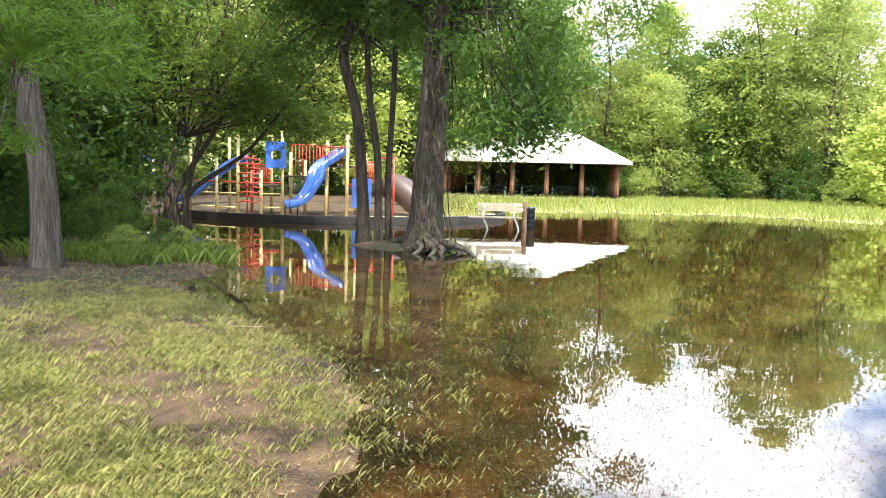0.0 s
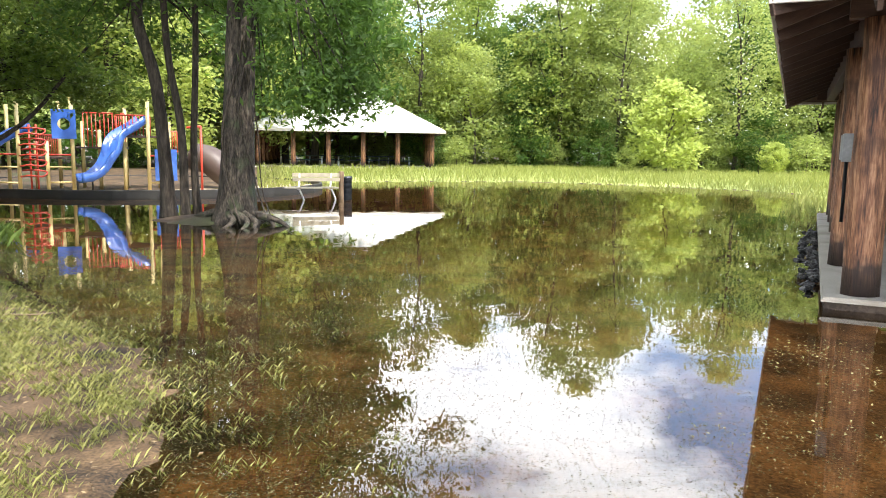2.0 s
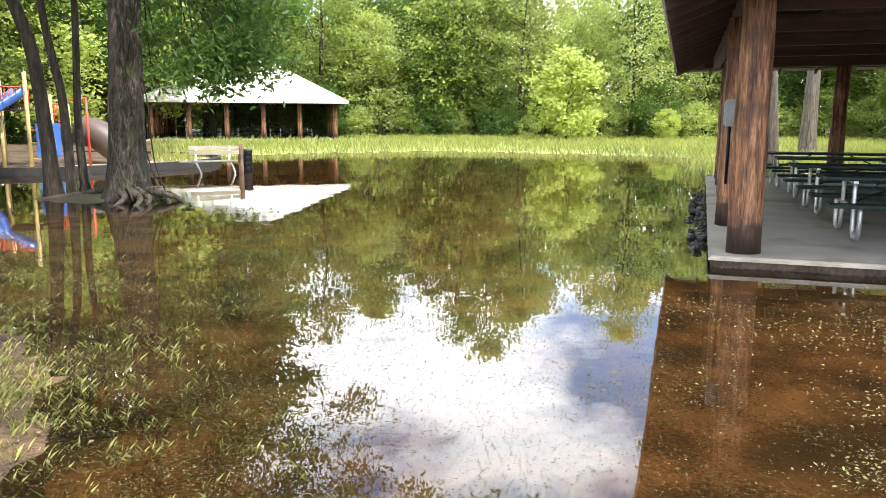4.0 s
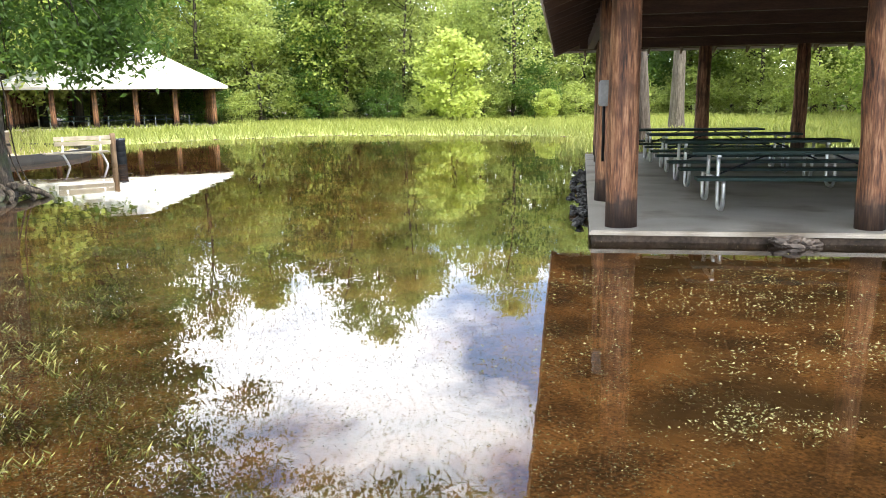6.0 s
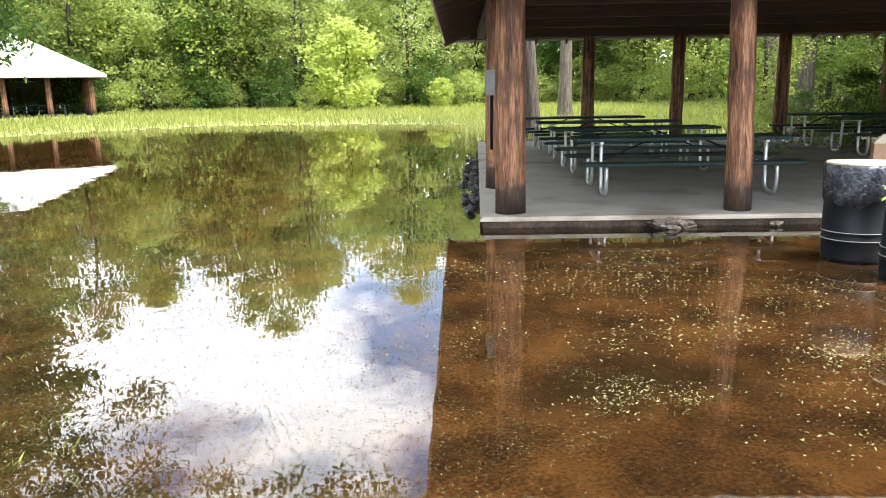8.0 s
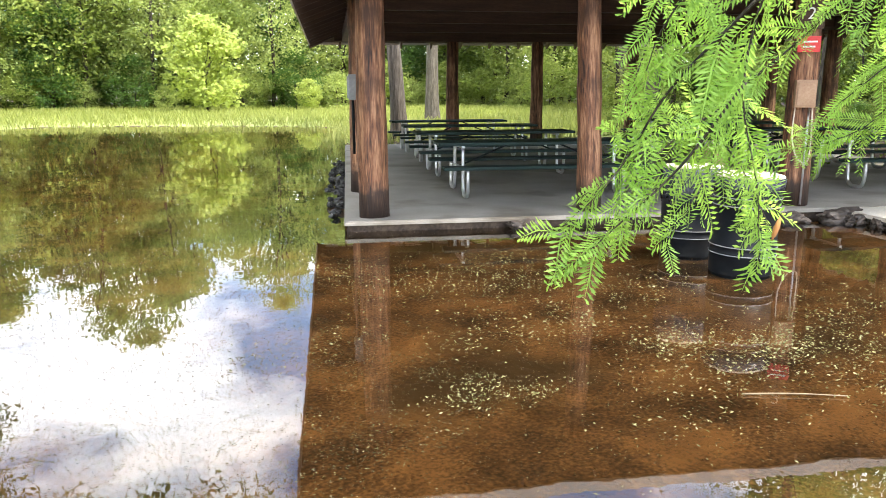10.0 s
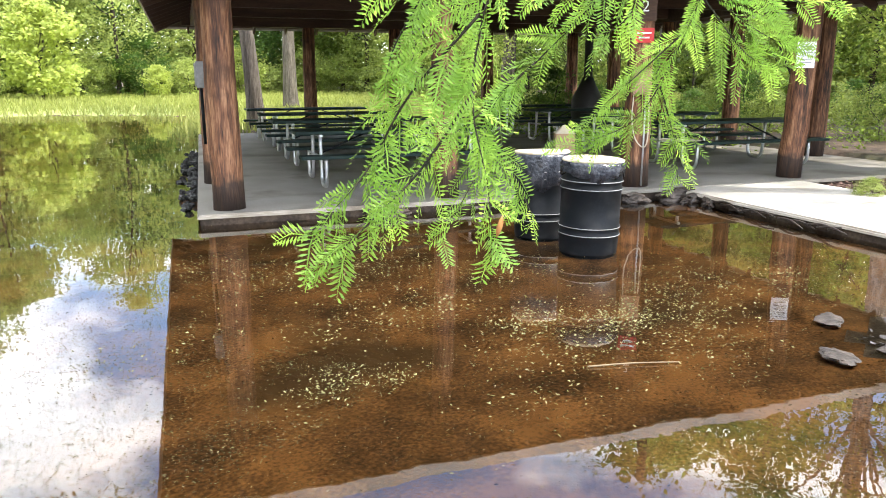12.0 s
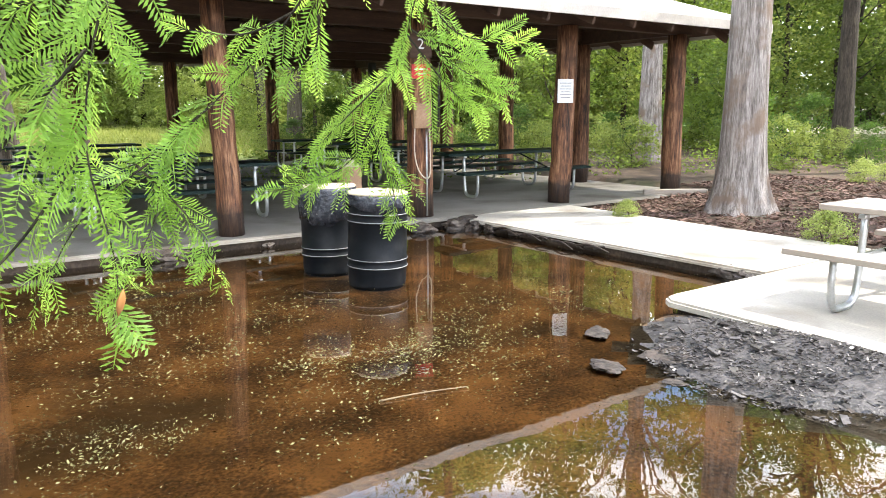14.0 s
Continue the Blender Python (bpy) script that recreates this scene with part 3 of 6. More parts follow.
LOW = [far_tree(21, 3.2, 2.0, 0.17, M_LEAF, 60, 62, 0.05, 0.0), far_tree(22, 2.4, 1.8, 0.16, M_LEAFL, 60, 56, 0.05, 0.0), far_tree(23, 4.5, 2.2, 0.19, M_LEAFD, 80, 56, 0.06, 0.0)]
WOODS = random.Random(5)


def wood(az0, az1, radius, rows, step, tall, label, group):
    for row in range(rows):
        a = az0
        while a < az1:
            r = radius(a) + row * 5.0 + WOODS.uniform(-1.6, 1.6)
            b = radians(a + WOODS.uniform(-0.8, 0.8))
            if 5.2 < math.degrees(b) < 8.6:
                a += 1.0
                continue
            k = WOODS.choice((0, 1, 2, 3, 4) if row else (0, 1, 2, 3, 4, 4, 5))
            place_tree((EDGE if row < 2 else FAR)[k], r * math.sin(b), r * math.cos(b), tall * WOODS.uniform(0.8, 1.2), WOODS.uniform(0, 6.3), label, group)
            a += math.degrees(step / r) * WOODS.uniform(0.8, 1.3)


def understorey(az0, az1, radius, step, label, group):
    a = az0
    while a < az1:
        r = radius(a) - 2.0 + WOODS.uniform(-1.2, 1.2)
        b = radians(a)
        place_tree(LOW[WOODS.randrange(3)], r * math.sin(b), r * math.cos(b), WOODS.uniform(0.7, 1.2), WOODS.uniform(0, 6.3), label, group, "shrub")
        a += math.degrees(step / r) * WOODS.uniform(0.7, 1.3)


def edge_far(a):
    return float(np.interp(a, (5, 12, 20, 30, 38, 48, 62, 70), (66, 64, 66, 62, 62, 66, 58, 40)))


def edge_left(a):
    return float(np.interp(a, (-60, -30, -20, -10, 8), (24, 34, 46, 50, 62)))


def edge_right(a):
    return float(np.interp(a, (62, 70, 80, 95, 110, 140), (50, 46, 46, 54, 52, 24)))


wood(7, 62, edge_far, 4, 4.2, 1.0, "tall leafy woodland tree at the edge of the meadow", "far woods")
understorey(7, 62, lambda a: edge_far(a) + 5, 2.4, "green thicket bush inside the woodland edge", "thicket")
understorey(7, 62, edge_far, 3.0, "low green thicket bush at the woodland edge", "thicket")
wood(-62, 7, edge_left, 3, 4.2, 1.55, "green tree in the woods behind the playground", "playground woods")
understorey(-62, -8, edge_left, 3.5, "green undergrowth bush in the woods", "thicket")
wood(62, 140, edge_right, 2, 5.6, 1.4, "leafy tree in the woods behind the pavilion", "pavilion woods")
understorey(62, 140, edge_right, 2.6, "green undergrowth bush behind the pavilion", "thicket")

# ---- trees near the water ----
def flare_trunk(line, r0, r1, flare, seed, sides=22, rings=26, lobes=7):
    """A trunk with a buttressed foot."""
    rng = np.random.default_rng(seed)
    ph = rng.uniform(0, 6, 4)
    pts = bend(line, rings)
    z0 = pts[0].z
    rr = []
    for k, p in enumerate(pts):
        f = k / rings
        base = r0 + (r1 - r0) * f
        g = math.exp(-(p.z - z0) / 0.42)
        rr.append((lambda b_, g_, f_: (lambda a: b_ * (1 + flare * g_ * (0.75 + 0.35 * math.sin(lobes * a + ph[0]) + 0.2 * math.sin(3 * a + ph[1]))
                                                       + 0.035 * math.sin(5 * a + ph[2] + 3 * f_) + 0.02 * math.sin(11 * a + ph[3]))))(base, g, f))
    return tube(pts, rr, sides)


def clumps(rng, spec, per, spread):
    """Leaf centres: spec rows of centre, radii, number of clumps."""
    out = []
    for c, r, n in spec:
        for _ in range(n):
            d = rng.normal(0, 1, 3)
            d /= np.linalg.norm(d)
            q = np.array(c) + d * np.array(r) * rng.uniform(0.25, 1.0) ** 0.5
            s = spread * rng.uniform(0.5, 1.4)
            out.append(q + rng.normal(0, 1, (per, 3)) * np.array([s, s, s * 0.5]))
    return np.concatenate(out)


def twigs_to(rng, origin, spec, n, r):
    out = []
    for _ in range(n):
        c, rad, _k = spec[rng.integers(len(spec))]
        d = rng.normal(0, 1, 3)
        d /= np.linalg.norm(d)
        e = np.array(c) + d * np.array(rad) * 0.8
        o = np.array(origin[rng.integers(len(origin))])
        m = (o + e) / 2 + np.array([0, 0, 0.12 * np.linalg.norm(e - o)]) + rng.normal(0, 0.1, 3)
        out.append(tube(bend([o, m, e], 8), [r * (1 - 0.85 * k / 8) for k in range(9)], 5))
    return out


def near_tree(name, label, stems, origin, spec, per, spread, leaf, mat, bark, seed, twigs=30, twig_r=0.035, aspect=0.42, droop=0.35):
    rng = np.random.default_rng(seed)
    t = thing(name, label, "tree")
    for s in stems:
        v, f = s
        child("trunk", mesh_of("trunk", v, f, bark, True), t)
    if twigs:
        for v, f in twigs_to(rng, origin, spec, twigs, twig_r):
            child("limb", mesh_of("limb", v, f, bark, True), t)
    c = clumps(rng, spec, per, spread)
    child("crown", quads_mesh("crown", leaf_quads(c, leaf, rng, droop, aspect), mat), t)
    return t


big = flare_trunk([(-0.42, 16.15, -0.25), (-0.36, 16.15, 1.5), (-0.25, 16.1, 4.0), (-0.05, 16.0, 8.0), (0.1, 16.0, 12)], 0.37, 0.22, 0.75, 31)
# The last two rows are unseen clumps added to shade the trunk and mound.
big_spec = [((1.0, 15.6, 4.5), (1.4, 1.6, 1.1), 34), ((-0.8, 16.3, 7.8), (4.4, 3.0, 2.2), 240), ((-0.5, 16.6, 6.4), (2.2, 1.5, 2.0), 170), ((-3.4, 17.4, 6.6), (1.8, 1.4, 1.6), 90), ((1.5, 15.3, 3.3), (0.9, 1.0, 0.7), 14), ((1.8, 15.0, 3.0), (0.8, 0.8, 0.8), 14), ((1.1, 15.0, 2.5), (0.55, 0.6, 0.45), 13), ((1.9, 15.0, 2.65), (0.5, 0.5, 0.35), 8), ((2.4, 14.6, 3.7), (0.5, 0.6, 0.5), 8), ((2.2, 15.4, 4.8), (0.9, 1.0, 0.8), 10),
            ((0.7, 17.8, 3.2), (1.0, 0.8, 0.9), 16), ((3.6, 17.6, 7.2), (2.0, 1.5, 0.9), 26), ((2.4, 17.0, 8.6), (2.2, 1.5, 1.2), 30), ((5.2, 17.0, 8.6), (1.6, 1.3, 1.0), 18), ((4.6, 17.6, 5.7), (0.5, 0.5, 0.4), 5), ((6.6, 14.8, 7.7), (2.0, 1.4, 0.8), 20), ((8.8, 13.0, 7.9), (1.5, 1.3, 0.6), 12), ((1.0, 12.6, 7.6), (3.0, 2.2, 0.9), 60), ((-3.5, 13.5, 8.5), (2.5, 2.2, 0.9), 46)]
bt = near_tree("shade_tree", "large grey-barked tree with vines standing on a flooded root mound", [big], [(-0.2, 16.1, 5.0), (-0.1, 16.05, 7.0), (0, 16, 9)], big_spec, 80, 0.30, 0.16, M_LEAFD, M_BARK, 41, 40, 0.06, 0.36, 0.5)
rng = np.random.default_rng(77)
for k in range(4):
    a0, pts = rng.uniform(-2.6, 0.2), []
    for i in range(9):
        z = 0.05 + 4.6 * i / 8
        rr = 0.42 * (1 + 0.9 * math.exp(-z / 0.42)) * (1 - 0.25 * i / 8) + 0.03
        a = a0 + 0.5 * math.sin(i * 0.9 + k)
        pts.append((-0.40 + 0.03 * z + rr * math.cos(a), 16.15 + rr * math.sin(a), z))
    v, f = tube(bend(pts, 24), [0.012 + 0.005 * (k % 3)] * 25, 6)
    child("vine", mesh_of("vine", v, f, M_BARKD, True), bt, "woody vine climbing the trunk")
for k in range(9):
    a = rng.uniform(0, 6.3)
    L = rng.uniform(0.5, 1.1)
    p = [(-0.42 + 0.5 * math.cos(a), 16.15 + 0.5 * math.sin(a), 0.22), (-0.42 + (0.5 + L * .5) * math.cos(a + .2), 16.15 + (0.5 + L * .5) * math.sin(a + .2), 0.09), (-0.42 + (0.5 + L) * math.cos(a), 16.15 + (0.5 + L) * math.sin(a), -0.06)]
    v, f = tube(bend(p, 8), [0.09 - 0.008 * i for i in range(9)], 7)
    child("root", mesh_of("root", v, f, M_BARK, True), bt)

mound = bmesh.new()
bmesh.ops.create_grid(mound, x_segments=40, y_segments=30, size=1, matrix=Matrix.Diagonal((2.1, 1.9, 1, 1)))
for w in mound.verts:
    q = (w.co.x / 1.9) ** 2 + (w.co.y / 1.7) ** 2
    w.co.z = 0.22 * math.exp(-2.2 * q) - 0.10 + 0.03 * noise.noise(w.co * 3)
mo = new("ground_mound", bm_mesh("mound", mound, M_LITTER, True))
mo.matrix_basis = pose(-1.0, 16.9, 0)
tagged(mo, "dark leaf-covered root mound rising from the water", "ground", kind="structure")

twin = [flare_trunk([(-1.9, 17.6, -0.2), (-1.95, 17.6, 1.2), (-2.1, 17.6, 3.0), (-2.45, 17.7, 4.4), (-2.2, 17.7, 5.6), (-2.0, 17.7, 9)], 0.15, 0.09, 0.7, 51, 14),
        flare_trunk([(-1.55, 17.5, -0.2), (-1.6, 17.5, 2.0), (-1.85, 17.5, 4.0), (-1.95, 17.6, 8.5)], 0.10, 0.06, 0.6, 52, 12),
        flare_trunk([(-1.3, 17.7, -0.2), (-1.35, 17.7, 1.5), (-1.25, 17.7, 4.0), (-1.2, 17.7, 8.5)], 0.09, 0.055, 0.6, 53, 12)]
near_tree("shade_tree", "slender three-stemmed dark tree on a flooded mound", twin, [(-2.2, 17.7, 5), (-1.9, 17.6, 6), (-1.25, 17.7, 5.5)],
          [((-2.6, 18.0, 6.8), (2.2, 1.8, 1.6), 46), ((-3.2, 18.6, 4.6), (1.6, 1.2, 1.0), 22), ((-1.0, 18.8, 4.6), (1.2, 1.0, 1.2), 20)], 75, 0.30, 0.16, M_LEAFD, M_BARKD, 42, 30, 0.04, 0.4)

sh = []
for k, (dx, dz, ex) in enumerate(((0.1, 4.5, 0.9), (0.5, 5.0, 2.6), (-0.3, 5.5, -0.6), (0.9, 4.0, 3.4), (0.3, 6.5, 1.4), (-0.6, 4.2, -1.4))):
    x0 = -7.6 + 0.12 * k
    sh.append(flare_trunk([(x0, 20.3, -0.2), (x0 + dx * 0.3, 20.25, 1.0), (x0 + dx + ex * 0.3, 20.1, dz * 0.55), (x0 + ex, 19.9, dz)], 0.12 - 0.008 * k, 0.03, 0.3, 60 + k, 9, 16))
near_tree("leaning_tree", "many-stemmed leaning tree with dense green leaves at the water edge", sh, [(-7.0, 20.1, 2.5), (-6.0, 20, 3.2), (-7.6, 20.2, 3.5)],
          # Last two rows: out-of-view leaves added to shade the playground.
          [((-6.2, 19.8, 4.1), (2.4, 1.6, 1.2), 70), ((-7.5, 20.2, 5.8), (3.4, 2.2, 1.6), 80), ((-4.8, 19.8, 3.2), (1.2, 0.8, 0.6), 20), ((-8.8, 20.2, 3.6), (1.2, 1.2, 1.4), 30), ((-4.0, 20.5, 5.4), (1.6, 1.4, 1.5), 44), ((-5.7, 21.4, 3.3), (1.8, 0.8, 0.6), 36), ((-3.9, 21.4, 3.0), (1.0, 0.6, 0.5), 18), ((-4.2, 21.5, 9.2), (4.2, 2.6, 0.9), 80), ((-7.5, 22.5, 9.5), (3.0, 2.6, 0.9), 40)], 85, 0.32, 0.15, M_LEAFM, M_BARKD, 43, 40, 0.03, 0.45, 0.2)

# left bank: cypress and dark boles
# Darker copy of cypress_bark, with the wood's shade painted into its colour.
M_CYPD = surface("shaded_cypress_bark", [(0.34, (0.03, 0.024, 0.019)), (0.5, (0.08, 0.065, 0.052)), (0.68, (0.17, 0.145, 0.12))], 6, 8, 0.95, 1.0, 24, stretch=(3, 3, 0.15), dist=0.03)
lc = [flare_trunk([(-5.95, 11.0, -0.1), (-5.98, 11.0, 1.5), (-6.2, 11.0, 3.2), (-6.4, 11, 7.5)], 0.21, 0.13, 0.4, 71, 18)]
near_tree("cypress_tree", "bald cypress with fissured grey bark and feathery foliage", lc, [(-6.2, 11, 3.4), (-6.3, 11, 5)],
          # Rows above z 8 are unseen canopy, added to darken the bank below.
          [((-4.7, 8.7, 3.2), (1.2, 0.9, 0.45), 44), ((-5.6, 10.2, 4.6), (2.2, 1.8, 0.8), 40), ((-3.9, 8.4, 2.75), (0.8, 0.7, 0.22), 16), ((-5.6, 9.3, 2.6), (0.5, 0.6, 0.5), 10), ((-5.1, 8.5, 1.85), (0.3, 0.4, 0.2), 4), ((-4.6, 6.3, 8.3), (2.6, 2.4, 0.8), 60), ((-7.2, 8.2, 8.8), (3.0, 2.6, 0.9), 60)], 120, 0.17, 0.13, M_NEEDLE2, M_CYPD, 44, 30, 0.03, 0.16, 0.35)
ld = [flare_trunk([(-7.0, 10.7, -0.1), (-7.0, 10.7, 2), (-7.35, 10.8, 4.0), (-7.6, 10.8, 8)], 0.42, 0.25, 0.5, 72, 18)]
# Rows from z 8.5 up: unseen leaf canopy added to keep sun off the bank.
near_tree("dark_tree", "thick dark-barked tree at the wooded bank, with added shading canopy", ld, [(-7.3, 10.8, 4)], [((-8.0, 11.5, 4.6), (2.2, 2.0, 1.8), 60), ((-9.0, 13.0, 2.6), (1.4, 1.4, 1.2), 26), ((-6.0, 13.5, 9.0), (3.4, 3.2, 1.0), 70), ((-9.5, 13.5, 8.5), (3.0, 3.2, 1.2), 50), ((-4.6, 7.6, 9.6), (3.4, 3.0, 0.9), 120), ((-7.6, 9.6, 9.6), (3.0, 3.0, 0.9), 90), ((-2.6, 4.8, 9.6), (2.2, 1.8, 0.8), 110), ((-5.0, 5.0, 9.9), (2.2, 2.0, 0.8), 100), ((-0.7, 2.7, 9.5), (1.7, 1.4, 0.7), 50), ((-2.8, 2.4, 9.6), (1.6, 1.4, 0.7), 55)], 70, 0.3, 0.15, M_LEAFD, M_BARKD, 45, 12, 0.05)
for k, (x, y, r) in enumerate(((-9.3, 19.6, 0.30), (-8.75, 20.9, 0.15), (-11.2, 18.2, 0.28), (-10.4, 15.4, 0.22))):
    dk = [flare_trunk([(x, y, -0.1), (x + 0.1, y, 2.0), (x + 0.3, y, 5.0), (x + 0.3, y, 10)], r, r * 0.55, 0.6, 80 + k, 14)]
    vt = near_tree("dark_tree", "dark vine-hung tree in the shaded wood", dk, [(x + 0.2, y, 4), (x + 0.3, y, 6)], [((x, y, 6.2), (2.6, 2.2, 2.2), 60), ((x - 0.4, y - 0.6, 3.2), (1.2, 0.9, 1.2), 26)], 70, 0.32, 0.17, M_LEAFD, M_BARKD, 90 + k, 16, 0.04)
    vr = np.random.default_rng(900 + k)
    for _ in range(9):
        g, e = vr.uniform(0, 6.3), vr.uniform(0.5, 1.5)
        foot = (x + e * math.cos(g), y - abs(e * math.sin(g)), 0.0)
        knee = (x + e * 0.8 * math.cos(g) + vr.normal(0, 0.3), y - 0.4 * e, vr.uniform(0.7, 1.8))
        v, f = tube(bend([foot, knee, (x + vr.normal(0, 0.3), y - r - 0.1, vr.uniform(1.6, 2.8)), (x + 0.2, y - r * 0.8, vr.uniform(3.2, 4.5))], 16), [0.013] * 17, 5)
        child("vine", mesh_of("vine", v, f, M_BARKD, True), vt, "thin bare vine hanging from the tree")
for k, (x, y, s) in enumerate(((-5.5, 12.7, 0.26), (-4.9, 13.0, 0.22), (-6.4, 13.4, 0.32), (-7.4, 13.2, 0.4), (-5.0, 14.0, 0.24), (-8.6, 14.5, 0.5), (-6.9, 15.4, 0.4), (-9.6, 17.0, 0.6), (-8.2, 11.8, 0.4), (-8.4, 17.6, 0.4), (-12, 20, 0.9))):
    place_tree(LOW[2 if k % 4 else 0], x, y, s * 0.66, k * 1.7, "leafy green weeds on the bank", "bank weeds", "weed_clump")

for k, (x, y, sc) in enumerate(((-8.2, 17.2, 0.8), (-9.7, 18.0, 1.0), (-11.0, 19.0, 1.1), (-9.9, 21.2, 1.0), (-12.2, 22.0, 1.2), (-13.5, 24.0, 1.4), (-8.6, 13.4, 0.8), (-10.4, 13.6, 1.1), (-15.0, 22.0, 1.5))):
    place_tree(LOW[2], x, y, sc, k * 1.9, "dark leafy thicket under the bank trees", "bank thicket", "thicket_bush")
tuft_rng = np.random.default_rng(66)
for k, (x, y, w) in enumerate(((-5.1, 12.0, 0.35), (-4.6, 12.5, 0.3), (-5.0, 12.9, 0.4), (-4.2, 12.9, 0.25), (-5.9, 12.4, 0.35), (-6.6, 12.1, 0.3), (-4.4, 13.5, 0.3))):
    q = tuft_rng.normal(0, w * 0.9, (260, 2)) + np.array([x, y])
    a = tuft_rng.uniform(0, 6.3, 260)
    L = tuft_rng.uniform(0.10, 0.36, 260)
    tip = np.stack([np.cos(a) * L * 0.7, np.sin(a) * L * 0.7, L], 1)
    side = np.stack([-np.sin(a), np.cos(a), 0 * a], 1) * 0.0045
    p = np.stack([q[:, 0], q[:, 1], ground_height(q[:, 0], q[:, 1])], 1)
    me = quads_mesh("tall_grass", np.stack([p - side, p + side, p + tip * np.array([0.4, 0.4, 0.65]) + side * 0.8, p + tip], 1), M_LEAFM)
    tagged(new("tall_grass", me), "tuft of long green grass on the shaded bank", "grass tuft", "grass tufts")

# cypress whose boughs reach over the pond and throw the shade, beside the path
oc = [flare_trunk([(-1.6, -2.6, -0.1), (-1.55, -2.6, 2), (-1.4, -2.5, 6), (-1.3, -2.4, 12)], 0.34, 0.16, 0.8, 73, 18)]
near_tree("cypress_tree", "tall bald cypress with boughs reaching over the water", oc, [(-1.5, -2.5, 4.5), (-1.4, -2.5, 6)],
          # The z 8.6 and 9.0 rows are added out of view to shade the bank.
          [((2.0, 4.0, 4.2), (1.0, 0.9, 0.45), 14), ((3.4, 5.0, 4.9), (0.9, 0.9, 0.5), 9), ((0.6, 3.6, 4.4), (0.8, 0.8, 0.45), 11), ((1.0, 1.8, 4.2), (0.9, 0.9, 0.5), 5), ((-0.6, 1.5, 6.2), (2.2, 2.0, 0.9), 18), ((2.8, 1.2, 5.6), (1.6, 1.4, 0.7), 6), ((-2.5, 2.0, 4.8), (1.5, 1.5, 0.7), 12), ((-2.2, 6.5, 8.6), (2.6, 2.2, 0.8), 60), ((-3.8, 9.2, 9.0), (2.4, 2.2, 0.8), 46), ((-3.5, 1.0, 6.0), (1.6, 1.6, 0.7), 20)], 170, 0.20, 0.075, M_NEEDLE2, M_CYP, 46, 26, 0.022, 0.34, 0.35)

# right: cypresses in the mulch bed and behind the pavilion
rc = [flare_trunk([(12.15, -1.5, -0.1), (12.12, -1.5, 1.2), (12.2, -1.5, 4.0), (12.3, -1.5, 11)], 0.36, 0.22, 0.95, 74, 26)]
near_tree("cypress_tree", "bald cypress with pale fissured bark in a mulch bed", rc, [(12.2, -1.5, 5.5), (12.2, -1.5, 7)],
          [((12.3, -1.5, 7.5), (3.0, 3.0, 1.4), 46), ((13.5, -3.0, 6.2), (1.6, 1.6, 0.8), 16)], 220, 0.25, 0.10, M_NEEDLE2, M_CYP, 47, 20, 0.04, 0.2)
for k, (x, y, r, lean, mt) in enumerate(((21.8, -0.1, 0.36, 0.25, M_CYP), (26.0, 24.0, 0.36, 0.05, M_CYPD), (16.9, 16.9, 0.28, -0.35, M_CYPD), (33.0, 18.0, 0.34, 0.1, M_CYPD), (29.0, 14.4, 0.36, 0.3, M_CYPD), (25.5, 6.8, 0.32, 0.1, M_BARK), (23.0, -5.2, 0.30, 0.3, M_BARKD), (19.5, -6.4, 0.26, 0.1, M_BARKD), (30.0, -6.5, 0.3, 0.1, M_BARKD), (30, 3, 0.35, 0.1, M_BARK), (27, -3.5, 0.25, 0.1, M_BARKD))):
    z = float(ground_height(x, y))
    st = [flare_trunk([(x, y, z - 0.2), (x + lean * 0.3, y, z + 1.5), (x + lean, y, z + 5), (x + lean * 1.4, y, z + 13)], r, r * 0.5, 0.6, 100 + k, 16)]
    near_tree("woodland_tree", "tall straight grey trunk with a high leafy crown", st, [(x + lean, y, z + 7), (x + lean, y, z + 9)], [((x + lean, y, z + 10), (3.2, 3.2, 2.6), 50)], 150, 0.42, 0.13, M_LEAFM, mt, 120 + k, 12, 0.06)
yt = far_tree(31, 6.2, 2.7, 0.34, M_LEAFY, 120, 40, 0.12, 0.1)
place_tree(yt, 27.6, 46.6, 1.0, 0.4, "bright yellow-green young tree at the meadow edge", "", "young_tree")
place_tree(yt, 35.0, 45.0, 0.36, 2.4, "bright green bush at the meadow edge", "", "young_tree")
yf = far_tree(32, 13, 4.0, 0.42, M_LEAFY, 140, 40, 0.2, 0.15)
for k, (x, y, s) in enumerate(((4.5, 68, 0.8), (12.5, 70, 0.8), (3.0, 66, 1.0), (0.0, 56, 1.1), (17.5, 63.5, 0.8), (23, 61.5, 0.9), (-5, 48, 0.7))):
    place_tree(yf, x, y, s, k * 1.3, "sunlit yellow-green tree behind the shelter", "sunlit trees", "sunlit_tree")

GRAVEL = surface("pale_gravel", [(0.3, (0.40, 0.35, 0.27)), (0.6, (0.52, 0.46, 0.37)), (0.8, (0.6, 0.55, 0.45))], 1, 6, 0.9, 0.3, 20)
lot = new("pavement_lot", prism("lot", [(34, -6.5), (48, -3), (50, -16), (36, -14)], 0.0, 0.62, GRAVEL, 0))
tagged(lot, "pale sunlit gravel clearing in the woods", "clearing", kind="structure")
for k, (x, y, s) in enumerate(((37, 9, 1.0), (40, 6, 1.1), (43, 10, 1.2), (38, 3, 0.9), (45, 3, 1.1), (42, 0, 0.9))):
    place_tree(LOW[k % 3], x, y, s * 1.6, k * 2.0, "dense green thicket behind the pavilion", "thicket", "shrub")
    place_tree(FAR[(k * 2 + 1) % 5], x + 2, y + 1, s, k, "leafy tree in the woods behind the pavilion", "pavilion woods")

